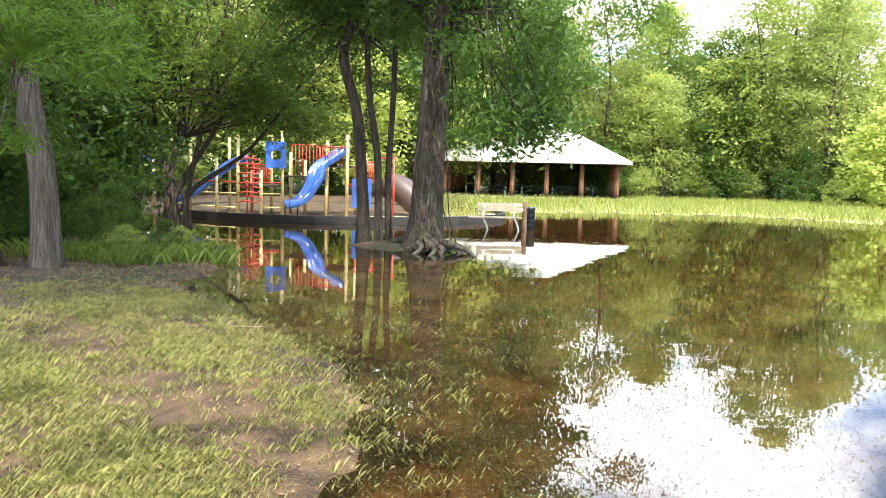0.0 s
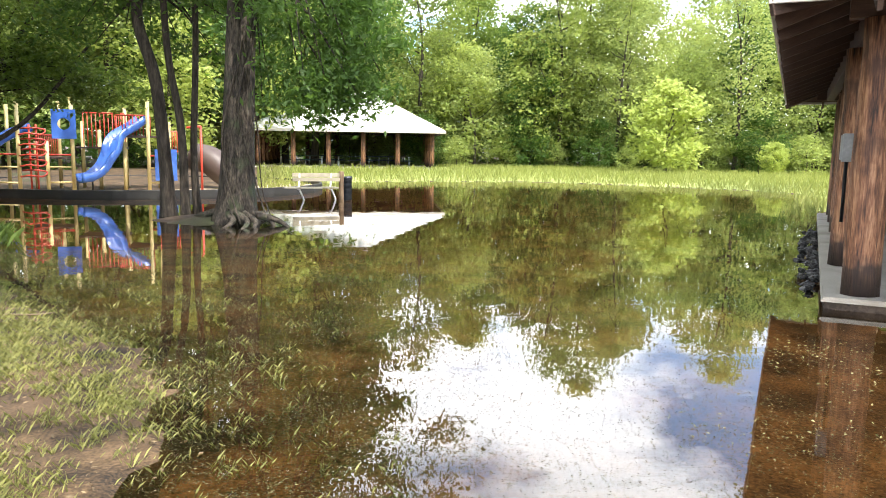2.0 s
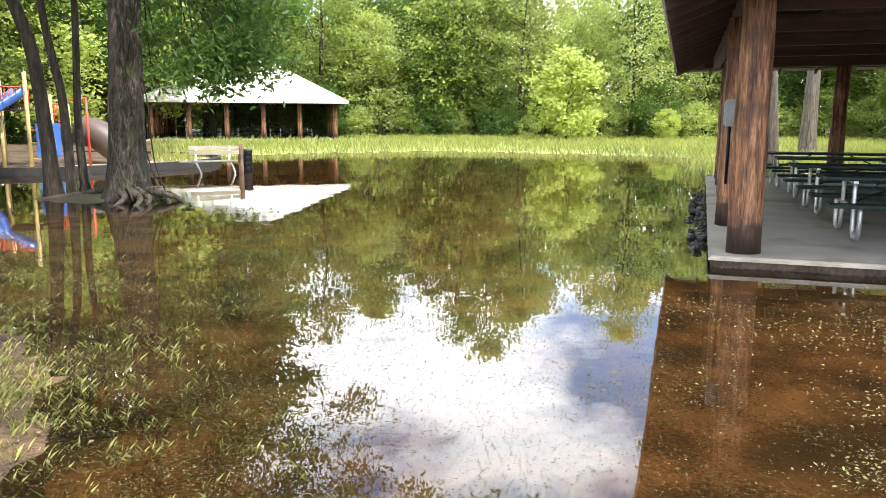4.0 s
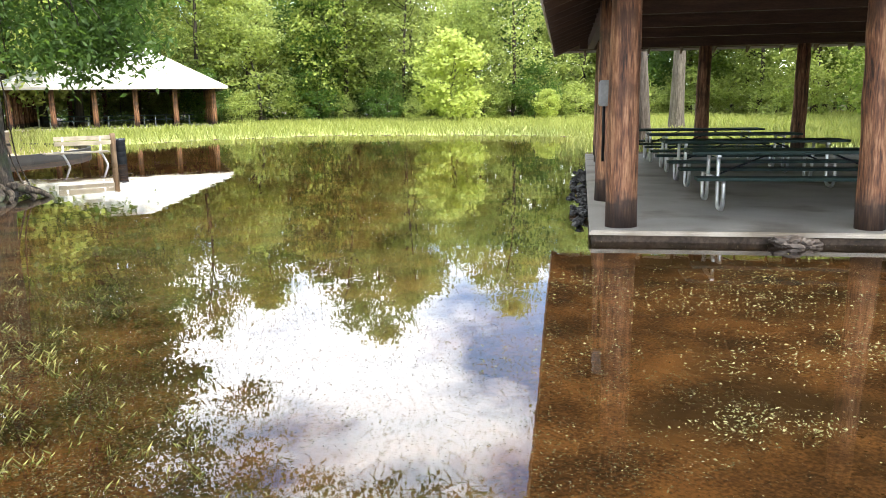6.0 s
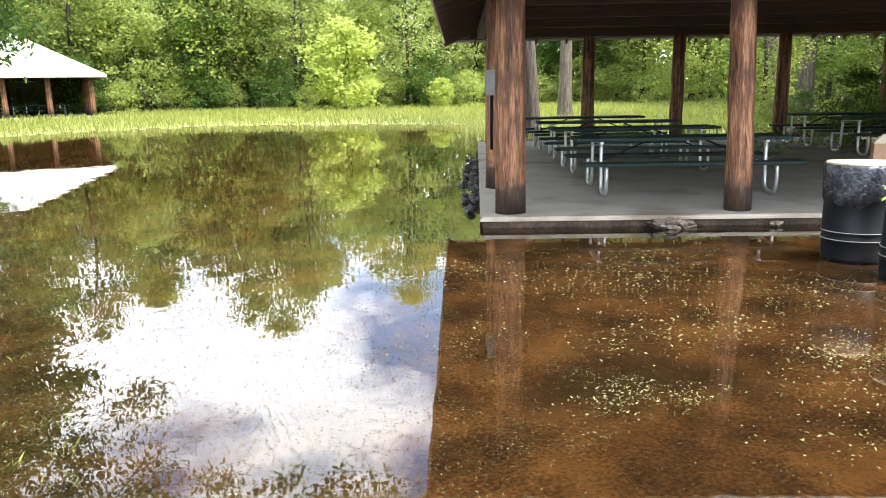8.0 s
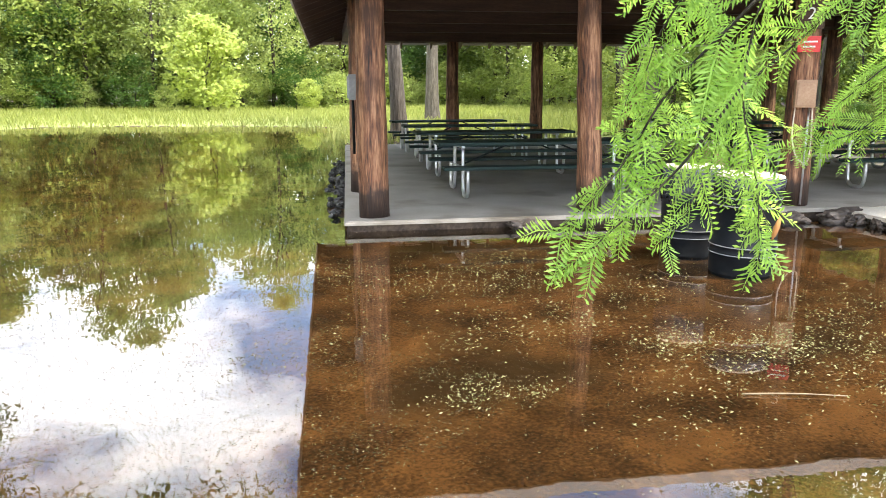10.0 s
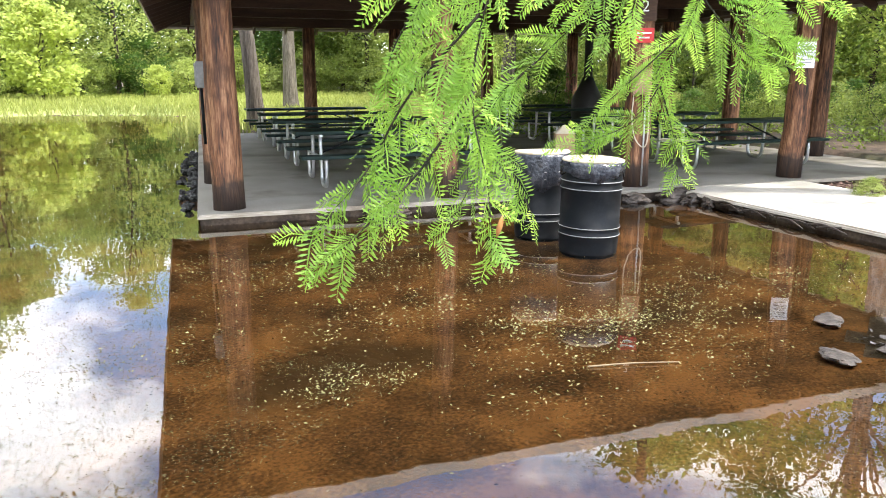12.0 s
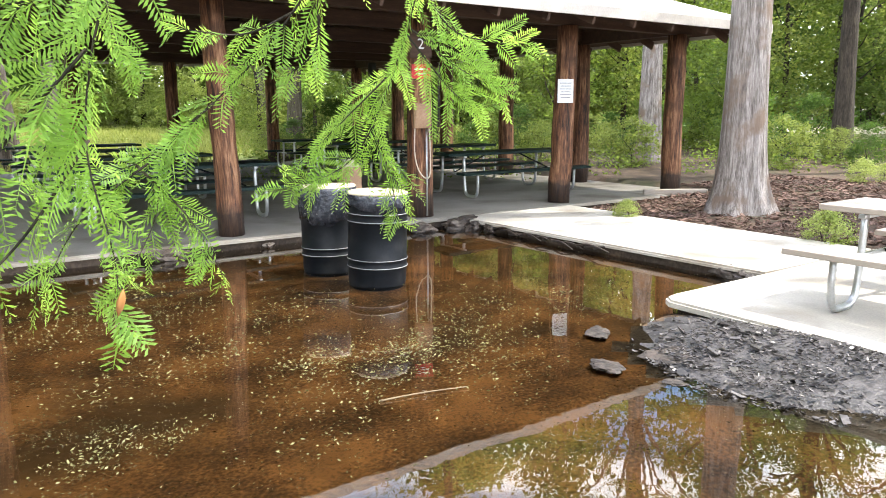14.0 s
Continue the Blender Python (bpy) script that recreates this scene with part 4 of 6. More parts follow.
MIDWOOD = random.Random(21)
for a, r, k, sc in ((61, 30, 0, 0.5), (65, 34, 2, 0.6), (68, 27, 5, 0.6), (71, 33, 0, 0.55), (74, 36, 2, 0.7), (77, 30, 5, 0.7), (80, 35, 1, 0.5), (83, 27, 5, 0.55), (85, 33, 2, 0.6), (88, 37, 0, 0.7), (91, 29, 5, 0.6), (93, 34, 2, 0.65), (96, 26, 5, 0.55), (99, 31, 0, 0.6), (103, 28, 2, 0.6), (107, 33, 0, 0.7)):
    place_tree(EDGE[k], r * math.sin(radians(a)), r * math.cos(radians(a)), sc * MIDWOOD.uniform(0.9, 1.1), MIDWOOD.uniform(0, 6.3), "young leafy tree in the shaded wood", "young wood", "young_tree")
for k in range(26):
    a, r = radians(62 + 44 * k / 26), MIDWOOD.uniform(19.5, 30)
    place_tree(LOW[(0, 2)[k % 2]], r * math.sin(a), r * math.cos(a), MIDWOOD.uniform(0.22, 0.42), MIDWOOD.uniform(0, 6.3), "low green shrub on the forest floor", "forest shrubs", "shrub")

path_z = float(ground_height(28, 0)) + 0.03
fp = new("pavement_woodpath", prism("woodpath", [(23.6, 4.6), (27.8, -0.2), (33.0, -6.2), (34.0, -5.4), (28.7, 0.7), (24.6, 5.5)], path_z - 0.4, path_z, M_CONC, 0))
tagged(fp, "pale concrete footpath crossing the wood", "path", kind="structure")

# far wood mass, past all single trees
rng = np.random.default_rng(200)
az = np.radians(rng.uniform(-75, 150, 76000))
rr = np.interp(np.degrees(az), (-75, -30, 0, 6, 9, 12, 60, 80, 150), (60, 62, 78, 86, 90, 86, 84, 70, 60)) + rng.uniform(0, 14, 76000)
gap = np.exp(-((np.degrees(az) - 7.3) / 2.2) ** 2)
hz = rng.uniform(0, 1, 76000) ** 1.15 * (14 + 2.5 * np.sin(az * 21) + 1.5 * np.sin(az * 47)) * (1 - 0.45 * gap)
# Dark leaves here paint the shaded gaps behind the single trees.
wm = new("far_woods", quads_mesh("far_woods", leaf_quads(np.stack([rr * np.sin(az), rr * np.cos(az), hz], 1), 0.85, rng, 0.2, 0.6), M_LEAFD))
tagged(wm, "dense woodland beyond the meadow, shade painted in dark green", "woods", kind="stuff")

M_KERB = surface("black_border", [(0.3, (0.012, 0.011, 0.010)), (0.6, (0.022, 0.02, 0.018)), (0.8, (0.04, 0.036, 0.032))], 3, 6, 0.6, 0.2)
# ---- picnic tables ----
def picnic_table():
    t = thing("picnic_table", "dark green slatted picnic table with galvanised pipe legs on concrete", "picnic table", None, "pavilion tables")
    L = 2.95
    for y in (-0.25, 0.0, 0.25):
        part("tabletop_plank", box_bm(L, 0.235, 0.045, 0.008, (0, y, 0.74)), M_GREEN, t)
    for y in (-0.72, 0.72):
        part("bench_plank", box_bm(L, 0.26, 0.045, 0.008, (0, y, 0.44)), M_GREEN, t)
    for x in (-1.13, 1.13):
        for s in (-1, 1):
            line = bend([(x, s * 0.74, 0.415), (x, s * 0.745, 0.20), (x, s * 0.70, 0.055), (x, s * 0.56, 0.028), (x, s * 0.42, 0.055), (x, s * 0.36, 0.20), (x, s * 0.33, 0.715)], 22)
            v, f = tube(line, [0.028] * len(line), 8)
            child("leg", mesh_of("leg", v, f, M_GALV, True), t)
        part("cross_bar", box_bm(0.05, 0.78, 0.03, 0.004, (x, 0, 0.70)), M_GALV, t)
        part("seat_bar", box_bm(0.04, 1.52, 0.025, 0.004, (x, 0, 0.402)), M_GALV, t)
        v, f = tube([(x, 0.0, 0.40), (x * 0.35, 0, 0.705)], [0.014, 0.014], 6)
        child("brace", mesh_of("brace", v, f, M_BLACK, True), t)
    return t


first_table = picnic_table()
first_table.matrix_basis = PAV_M @ pose(2.5, 1.98, SLAB)
for u, v, a in ((2.5, 4.8, 1), (2.55, 7.5, -1.5), (2.5, 10.2, 1), (8.6, 2.0, -1), (8.8, 4.6, 1.5), (8.8, 7.3, 0), (8.9, 10.0, 1)):
    copy_thing(first_table, PAV_M @ pose(u, v, SLAB, 0, 0, a))

M_GREYT = surface("weathered_grey_plank", [(0.3, (0.26, 0.22, 0.18)), (0.6, (0.36, 0.31, 0.26)), (0.8, (0.46, 0.41, 0.35))], 3, 6, 0.8, 0.3, 40, stretch=(0.4, 5, 5))
patio_table = copy_thing(first_table, PAV_M @ pose(5.78, -7.22, SLAB, 0, 0, 90))
tagged(patio_table, "weathered grey plank picnic table with galvanised legs on a concrete pad", "picnic table", "patio")
for c in patio_table.children:
    if "plank" in c.name:
        c.data = c.data.copy()
        c.data.materials[0] = M_GREYT

edging = new("trim_edging", bm_mesh("edging", box_bm(1.16, 0.11, 0.10, 0.02), M_GREYT))
edging.matrix_basis = pose(14.25, -0.64, 0.17, 0, 0, -72.2)
tagged(edging, "weathered timber edging along the mulch bed", "edging", kind="structure")

# ---- barrels ----
M_CREAM = surface("cream_lid", [(0.3, (0.42, 0.36, 0.25)), (0.6, (0.56, 0.49, 0.36)), (0.8, (0.66, 0.6, 0.47))], 4, 6, 0.7, 0.1, 40, wear=(0.3, 0.22, 0.13), wear_scale=3)
M_STRIPE = surface("scuffed_rib", [(0.3, (0.12, 0.12, 0.12)), (0.6, (0.25, 0.25, 0.25)), (0.8, (0.42, 0.42, 0.42))], 14, 6, 0.6, 0.1, 60)
M_BAG = surface("bin_bag", [(0.36, (0.012, 0.013, 0.018)), (0.56, (0.03, 0.034, 0.045)), (0.70, (0.08, 0.085, 0.10))], 9, 6, 0.25, 0.9, 30, dist=0.03)


def lathe(profile, sides=40, wave=None):
    verts, faces = [], []
    for k, (r, z) in enumerate(profile):
        for s in range(sides):
            a = 2 * math.pi * s / sides
            q = wave(k, a) if wave else (0, 0)
            verts.append(((r + q[0]) * math.cos(a), (r + q[0]) * math.sin(a), z + q[1]))
    for k in range(len(profile) - 1):
        for s in range(sides):
            a, b = k * sides + s, k * sides + (s + 1) % sides
            faces.append((a, b, b + sides, a + sides))
    faces.append(tuple((len(profile) - 1) * sides + s for s in range(sides)))
    faces.append(tuple(range(sides))[::-1])
    return verts, faces


def barrel(x, y, turn, label, skirt=0.84):
    t = thing("rubbish_barrel", label, "bin", pose(x, y, -0.035, 1.2, 0, turn) @ Matrix.Diagonal((1, 1, 0.9, 1)), "barrels")
    prof = [(0.25, 0.0), (0.268, 0.02), (0.275, 0.06)]
    for rib in (0.24, 0.32, 0.72, 0.80):
        prof += [(0.281, rib - 0.018), (0.289, rib - 0.008), (0.289, rib + 0.008), (0.281, rib + 0.018)]
    prof += [(0.278, 0.90), (0.272, 0.96), (0.278, 0.985)]
    v, f = lathe(prof, 44)
    body = child("body", mesh_of("body", v, f, M_BLACK, True), t)
    for rib in (0.24, 0.32, 0.72, 0.80):
        v, f = lathe([(0.2885, rib - 0.005), (0.2915, rib - 0.004), (0.2915, rib + 0.004), (0.2885, rib + 0.005)], 44)
        child("rib", mesh_of("rib", v, f, M_STRIPE, True), body, "scuffed pale rib")
    v, f = lathe([(0.262, 0.986), (0.285, 0.99), (0.29, 1.005), (0.282, 1.02), (0.10, 1.024)], 44, lambda k, a: (0.003 * math.sin(3 * a), 0.004 * math.sin(2 * a + turn)))
    child("lid", mesh_of("lid", v, f, M_CREAM, True), t, "cream lid")
    v, f = lathe([(0.291, skirt), (0.298, (skirt + 0.96) / 2), (0.302, 0.96), (0.292, 0.995)], 60,
                 lambda k, a: (0.008 * math.sin(11 * a + k * 2.3 + turn) + 0.006 * math.sin(23 * a + k), (0.035 * math.sin(3 * a + turn) + 0.02 * math.sin(9 * a)) if k == 0 else 0))
    child("bin_bag", mesh_of("bin_bag", v, f, M_BAG, True), t, "crumpled black bag folded over the rim")
    return t


barrel(6.84, 2.29, 20, "black plastic rubbish barrel with cream lid standing in floodwater")
barrel(7.28, 2.98, 140, "black plastic rubbish barrel with torn bag standing in floodwater", 0.62)

# ---- fittings on the pavilion posts ----
M_TAN = surface("tan_box_paint", [(0.3, (0.26, 0.15, 0.085)), (0.6, (0.36, 0.22, 0.13)), (0.8, (0.44, 0.29, 0.18))], 5, 6, 0.6, 0.15, 40)
M_RED = surface("red_sign", [(0.3, (0.5, 0.02, 0.02)), (0.6, (0.62, 0.03, 0.03)), (0.8, (0.7, 0.06, 0.05))], 5, 4, 0.5, 0.0)
M_PAPER = surface("white_paper", [(0.3, (0.74, 0.75, 0.77)), (0.6, (0.8, 0.81, 0.82)), (0.8, (0.85, 0.85, 0.86))], 5, 4, 0.7, 0.0)
M_INK = surface("grey_ink", [(0.3, (0.2, 0.2, 0.22)), (0.8, (0.28, 0.28, 0.3))], 5, 4, 0.8, 0.0)
M_GREYBOX = surface("grey_steel_box", [(0.3, (0.16, 0.165, 0.17)), (0.6, (0.23, 0.235, 0.24)), (0.8, (0.3, 0.3, 0.31))], 6, 4, 0.5, 0.1)
M_CORD = surface("pale_cord", [(0.3, (0.5, 0.42, 0.32)), (0.8, (0.66, 0.58, 0.47))], 9, 4, 0.7, 0.1)
M_WHITE = surface("white_paint", [(0.3, (0.7, 0.7, 0.7)), (0.8, (0.82, 0.82, 0.82))], 9, 4, 0.6, 0.05)
FACE = PAV_TURN - 25      # fittings on posts 3 and 4 look towards the pond corner


def at_post(u, z, off=0.19, turn=FACE):
    p = uv(u, 0.1)
    a = radians(turn)
    return pose(p.x + math.sin(a) * off, p.y - math.cos(a) * off, z, 0, 0, turn)


outlet = thing("outlet_box", "tan outlet box with looped pale cord on a log post", "electrical box", at_post(5.5, 1.56, 0.24))
outlet_body = part("box", box_bm(0.24, 0.15, 0.34, 0.012), M_TAN, outlet)
part("cover", box_bm(0.20, 0.02, 0.28, 0.008, (0, -0.08, 0)), M_TAN, outlet_body)
for sx in (-0.07, 0.07):
    v, f = tube([(sx, 0.04, -0.17), (sx, 0.05, -0.8), (sx, 0.05, -1.40)], [0.013] * 3, 8)
    if sx > 0:
        child("conduit", mesh_of("conduit", v, f, M_GALV, True), outlet, "thin steel conduit")
line = bend([(-0.10, 0.0, -0.17), (-0.11, -0.03, -0.5), (-0.06, -0.05, -0.74), (0.04, -0.05, -0.86), (0.10, -0.05, -0.80), (0.11, -0.03, -0.5), (0.10, 0, -0.17)], 26)
v, f = tube(line, [0.009] * len(line), 6)
child("cord", mesh_of("cord", v, f, M_CORD, True), outlet, "pale looped cord")

sign = thing("red_sign", "small red sign board on a log post", "sign", at_post(5.5, 2.16, 0.20))
sign_board = part("board", box_bm(0.26, 0.012, 0.19, 0.004), M_RED, sign)
part("text_bar", box_bm(0.18, 0.004, 0.02, 0, (0, -0.009, 0.03)), M_WHITE, sign_board)
part("text_bar", box_bm(0.14, 0.004, 0.02, 0, (0, -0.009, -0.03)), M_WHITE, sign_board)

number = thing("number_board", "dark brown board with a white figure two on a log post", "sign", at_post(5.5, 2.52, 0.20))
number_plate = part("board", box_bm(0.30, 0.02, 0.36, 0.006), M_BEAM, number)
fc = bpy.data.curves.new("figure", "FONT")
fc.body, fc.size, fc.extrude, fc.align_x, fc.align_y = "2", 0.2, 0.003, "CENTER", "CENTER"
fc.materials.append(M_WHITE)
child("figure", fc, number_plate, "white painted figure", pose(0, -0.014, 0, 90))

notice = thing("paper_notice", "white paper notice stapled to a log post", "notice", at_post(8.25, 1.93, 0.19))
sheet = part("sheet", box_bm(0.26, 0.005, 0.37, 0), M_PAPER, notice)
for k in range(6):
    part("text_bar", box_bm(0.19 - 0.03 * (k % 2), 0.002, 0.010, 0, (0, -0.005, 0.12 - 0.045 * k)), M_INK, sheet)

meter = thing("fuse_box", "grey steel fuse box with conduit on a log post", "electrical box", PAV_M @ pose(-0.2, 0.42, 1.66))
meter_body = part("box", box_bm(0.10, 0.17, 0.30, 0.01), M_GREYBOX, meter)
part("cover", box_bm(0.02, 0.14, 0.26, 0.005, (-0.056, 0, 0)), M_GREYBOX, meter_body)
for z0, z1 in ((-0.8, -0.15),):
    v, f = tube([(0, 0, z0), (0.0, 0, z1)], [0.018, 0.018], 8)
    child("conduit", mesh_of("conduit", v, f, M_BLACK, True), meter)

tap = thing("tap_post", "short tan timber post with pointed cap and water tap", "tap", pose(10.02, 3.88, 0.0, 0, 0, 30))
part("post", box_bm(0.27, 0.27, 0.86, 0.012, (0, 0, 0.43)), M_TAN, tap)
b = bmesh.new()
bmesh.ops.create_cone(b, cap_ends=True, segments=4, radius1=0.20, radius2=0.03, depth=0.11, matrix=Matrix.Translation((0, 0, 0.915)) @ Matrix.Rotation(radians(45), 4, "Z"))
part("cap", b, M_CREAM, tap, "pale pointed cap")
line = bend([(0.13, -0.1, 0.55), (0.22, -0.14, 0.60), (0.25, -0.15, 0.55), (0.25, -0.15, 0.48)], 10)
v, f = tube(line, [0.014] * len(line), 6)
child("spout", mesh_of("spout", v, f, M_GALV, True), tap)

# ---- bench, sign post and barrel in the water ----
M_POST = surface("weathered_post", [(0.3, (0.09, 0.055, 0.03)), (0.6, (0.18, 0.12, 0.07)), (0.8, (0.28, 0.2, 0.13))], 5, 6, 0.9, 0.5, 30, stretch=(3, 3, 0.3))
M_BENCHW = surface("bench_plank", [(0.3, (0.28, 0.24, 0.17)), (0.6, (0.40, 0.35, 0.26)), (0.8, (0.5, 0.45, 0.35))], 4, 6, 0.8, 0.3, 30, stretch=(0.4, 4, 4))
post_line = [(0, 0, -0.4), (0.01, 0, 0.4), (0.02, 0.0, 1.17)]
tp = thing("trail_post", "weathered wooden post standing in floodwater", "post", pose(2.6, 23.9, -0.3))
v, f = tube(bend(post_line, 8), [0.082 + 0.004 * math.sin(k * 2) for k in range(9)], 12)
child("shaft", mesh_of("shaft", v, f, M_POST, True), tp)
bench = thing("park_bench", "pale timber park bench with bent steel legs standing in floodwater", "bench", pose(1.6, 23.3, 0.0, 0, 0, 8))
for y in (-0.16, 0.0, 0.16):
    part("seat_plank", box_bm(1.66, 0.14, 0.04, 0.006, (0, y, 0.38)), M_BENCHW, bench)
for z in (0.62, 0.76):
    part("back_plank", box_bm(1.5, 0.035, 0.12, 0.006, (0.26, 0.34 + (z - 0.62) * 0.3, z)), M_BENCHW, bench)
for x in (-0.38, 0.62):
    line = bend([(x + 0.17, -0.02, -0.12), (x + 0.15, -0.04, 0.04), (x, -0.16, 0.34), (x, 0.08, 0.345), (x + 0.08, 0.30, 0.42), (x + 0.12, 0.39, 0.80)], 16)
    v, f = tube(line, [0.03] * len(line), 8)
    child("leg", mesh_of("leg", v, f, M_WHITE, True), bench)
fb = thing("rubbish_barrel", "slim black ribbed rubbish bin standing in water behind a bench", "bin", pose(2.9, 24.9, -0.1), "barrels")
v, f = lathe([(0.17, 0.0), (0.175, 0.2), (0.165, 0.22), (0.175, 0.24), (0.175, 0.36), (0.165, 0.38), (0.175, 0.40), (0.175, 0.54), (0.165, 0.56), (0.175, 0.58), (0.175, 0.72), (0.15, 0.74)], 28)
child("body", mesh_of("body", v, f, M_BLACK, True), fb)
v, f = lathe([(0.176, 0.68), (0.19, 0.72), (0.195, 0.77), (0.16, 0.78)], 28, lambda k, a: (0.008 * math.sin(7 * a), 0.012 * math.sin(5 * a + k)))
child("bin_bag", mesh_of("bin_bag", v, f, M_BAG, True), fb, "crumpled bag over the rim")

rb = copy_thing(bench, pose(29.5, 7.6, float(ground_height(29.5, 7.6)), 0, 0, -70))
tagged(rb, "brown timber park bench at the woodland edge", "bench")
for c in rb.children:
    if "plank" in c.name:
        c.data = c.data.copy()
        c.data.materials[0] = M_POST
grill = thing("barbecue_grill", "dark rusty barbecue stove with flue under the pavilion", "grill", PAV_M @ pose(9.6, 8.6, SLAB))
v, f = lathe([(0.30, 0.0), (0.34, 0.25), (0.42, 0.6), (0.40, 0.95), (0.24, 1.25), (0.13, 1.5)], 24)
child("firebox", mesh_of("firebox", v, f, M_KERB, True), grill)
v, f = lathe([(0.12, 1.45), (0.11, 1.7), (0.11, 2.7), (0.10, 2.75)], 16)
child("flue", mesh_of("flue", v, f, M_KERB, True), grill)

# ---- far pavilion ----
def far_pavilion():
    W, D, H = 14.2, 12.4, 2.55
    t = thing("far_pavilion", "open picnic shelter with white metal hip roof and brown posts", "pavilion", pose(6.95, 58.8, 0.35, 0, 0, -9))
    for k in range(6):
        for y in (-D / 2 + 0.9, D / 2 - 0.9):
            v, f = tube([(0, 0, -0.2), (0, 0, H)], [0.18, 0.16], 10)
            child("post", mesh_of("post", v, f, M_LOG, True), t, "", pose(-W / 2 + 0.9 + k * (W - 1.8) / 5, y, 0))
    for k in range(1, 5):
        for x in (-W / 2 + 0.9, W / 2 - 0.9):
            v, f = tube([(0, 0, -0.2), (0, 0, H)], [0.18, 0.16], 10)
            child("post", mesh_of("post", v, f, M_LOG, True), t, "", pose(x, -D / 2 + 0.9 + k * (D - 1.8) / 5, 0))
    for sx in (-1, 1):
        part("beam", box_bm(0.2, D - 1.6, 0.3, 0.01), M_BEAM, t, "", pose(sx * (W / 2 - 0.9), 0, H + 0.1))
        part("beam", box_bm(W - 2.0, 0.2, 0.3, 0.01), M_BEAM, t, "", pose(0, sx * (D / 2 - 0.9), H + 0.1))
    for nm, z, mt in (("soffit", 0.0, M_DECK), ("metal_roof", 0.1, M_ROOF)):
        a, b, r, e = W / 2, D / 2, 1.45, 0.15
        v = [(-a, -b, H + z), (a, -b, H + z), (a, b, H + z), (-a, b, H + z), (-r, -e, 5.75 + z), (r, -e, 5.75 + z), (r, e, 5.75 + z), (-r, e, 5.75 + z)]
        child(nm, mesh_of(nm, v, [(0, 1, 5, 4), (1, 2, 6, 5), (2, 3, 7, 6), (3, 0, 4, 7), (4, 5, 6, 7)], mt), t)
    # standing seams on the roof
    def seam(p, q):
        if (Vector(q) - Vector(p)).length > 0.4:
            v, f = tube([p, q], [0.025, 0.025], 4)
            child("seam", mesh_of("seam", v, f, M_ROOF), t)
    top = H + 0.1
    for sg in (-1, 1):
        for k in range(1, 24):
            x = -W / 2 + W * k / 24
            g = min(1.0, (W / 2 - abs(x)) / (W / 2 - 1.45))
            seam((x, sg * D / 2, top), (x, sg * (D / 2 - (D / 2 - 0.15) * g), top + (5.75 - H) * g))
        for k in range(1, 20):
            y = -D / 2 + D * k / 20
            g = min(1.0, (D / 2 - abs(y)) / (D / 2 - 0.15))
            seam((sg * W / 2, y, top), (sg * (W / 2 - (W / 2 - 1.45) * g), y, top + (5.75 - H) * g))
    for sg in (-1, 1):
        part("fascia", box_bm(W, 0.05, 0.2, 0.01), M_FASCIA, t, "", pose(0, sg * D / 2, H + 0.02))
        part("fascia", box_bm(0.05, D - 0.06, 0.2, 0.01), M_FASCIA, t, "", pose(sg * W / 2, 0, H + 0.02))
    return t


far_pavilion()
pad = new("pavement_far_slab", prism("far_slab", [(-6.4, -6.4), (6.4, -6.4), (6.4, 6.4), (-6.4, 6.4)], -0.5, 0.0, M_CONC))
pad.matrix_basis = pose(6.95, 58.8, 0.36, 0, 0, -9)
tagged(pad, "concrete slab under the far shelter", "floor", kind="structure")
for u, v in ((-3, -3), (0.5, -3), (3.5, -2.5), (-2, 1), (2, 1.5)):
    ft = copy_thing(first_table, pose(6.95, 58.8, 0.36, 0, 0, -9) @ pose(u, v, 0))
    tagged(ft, "dark picnic table under the far shelter", "picnic table", "far tables")

# ---- playground ----
M_YEL = surface("yellow_paint", [(0.3, (0.50, 0.38, 0.15)), (0.6, (0.62, 0.49, 0.22)), (0.8, (0.70, 0.58, 0.32))], 3, 4, 0.45, 0.05)
M_PRED = surface("red_paint", [(0.3, (0.45, 0.035, 0.02)), (0.6, (0.55, 0.06, 0.035)), (0.8, (0.62, 0.10, 0.06))], 3, 4, 0.45, 0.05)
M_BLUE = surface("blue_plastic", [(0.3, (0.025, 0.08, 0.33)), (0.6, (0.05, 0.14, 0.48)), (0.8, (0.10, 0.22, 0.6))], 2, 4, 0.3, 0.05)
M_BROWNP = surface("brown_plastic", [(0.3, (0.05, 0.032, 0.026)), (0.6, (0.075, 0.05, 0.042)), (0.8, (0.1, 0.07, 0.06))], 2, 4, 0.5, 0.05)
M_SAND = surface("playground_mulch", [(0.3, (0.26, 0.2, 0.13)), (0.6, (0.40, 0.32, 0.22)), (0.8, (0.5, 0.42, 0.3))], 2, 6, 0.95, 0.4)
PC = Vector((-4.3, 30.9))
RING = [(PC.x + 6.5 * math.cos(a) * 1.05, PC.y + 6.6 * math.sin(a)) for a in np.linspace(0, 2 * math.pi, 33)[:-1]]
bed = new("playground_bed", prism("bed", [(PC.x + (x - PC.x) * 0.99, PC.y + (y - PC.y) * 0.99) for x, y in RING], -0.3, 0.06, M_SAND, 0))
tagged(bed, "pale playground surface inside a black border", "ground", kind="structure")
border = thing("playground_border", "low black plastic border ring around the playground", "border")
for k in range(32):
    a, c = Vector((*RING[k], 0)), Vector((*RING[(k + 1) % 32], 0))
    d = c - a
    part("border_piece", box_bm(d.length + 0.02, 0.12, 0.52, 0.02), M_KERB, border, "", pose((a.x + c.x) / 2, (a.y + c.y) / 2, -0.03, 0, 0, math.degrees(math.atan2(d.y, d.x))))

play = thing("play_structure", "climbing frame with yellow posts, red rails and blue panels", "playground", pose(0, 0, 0))


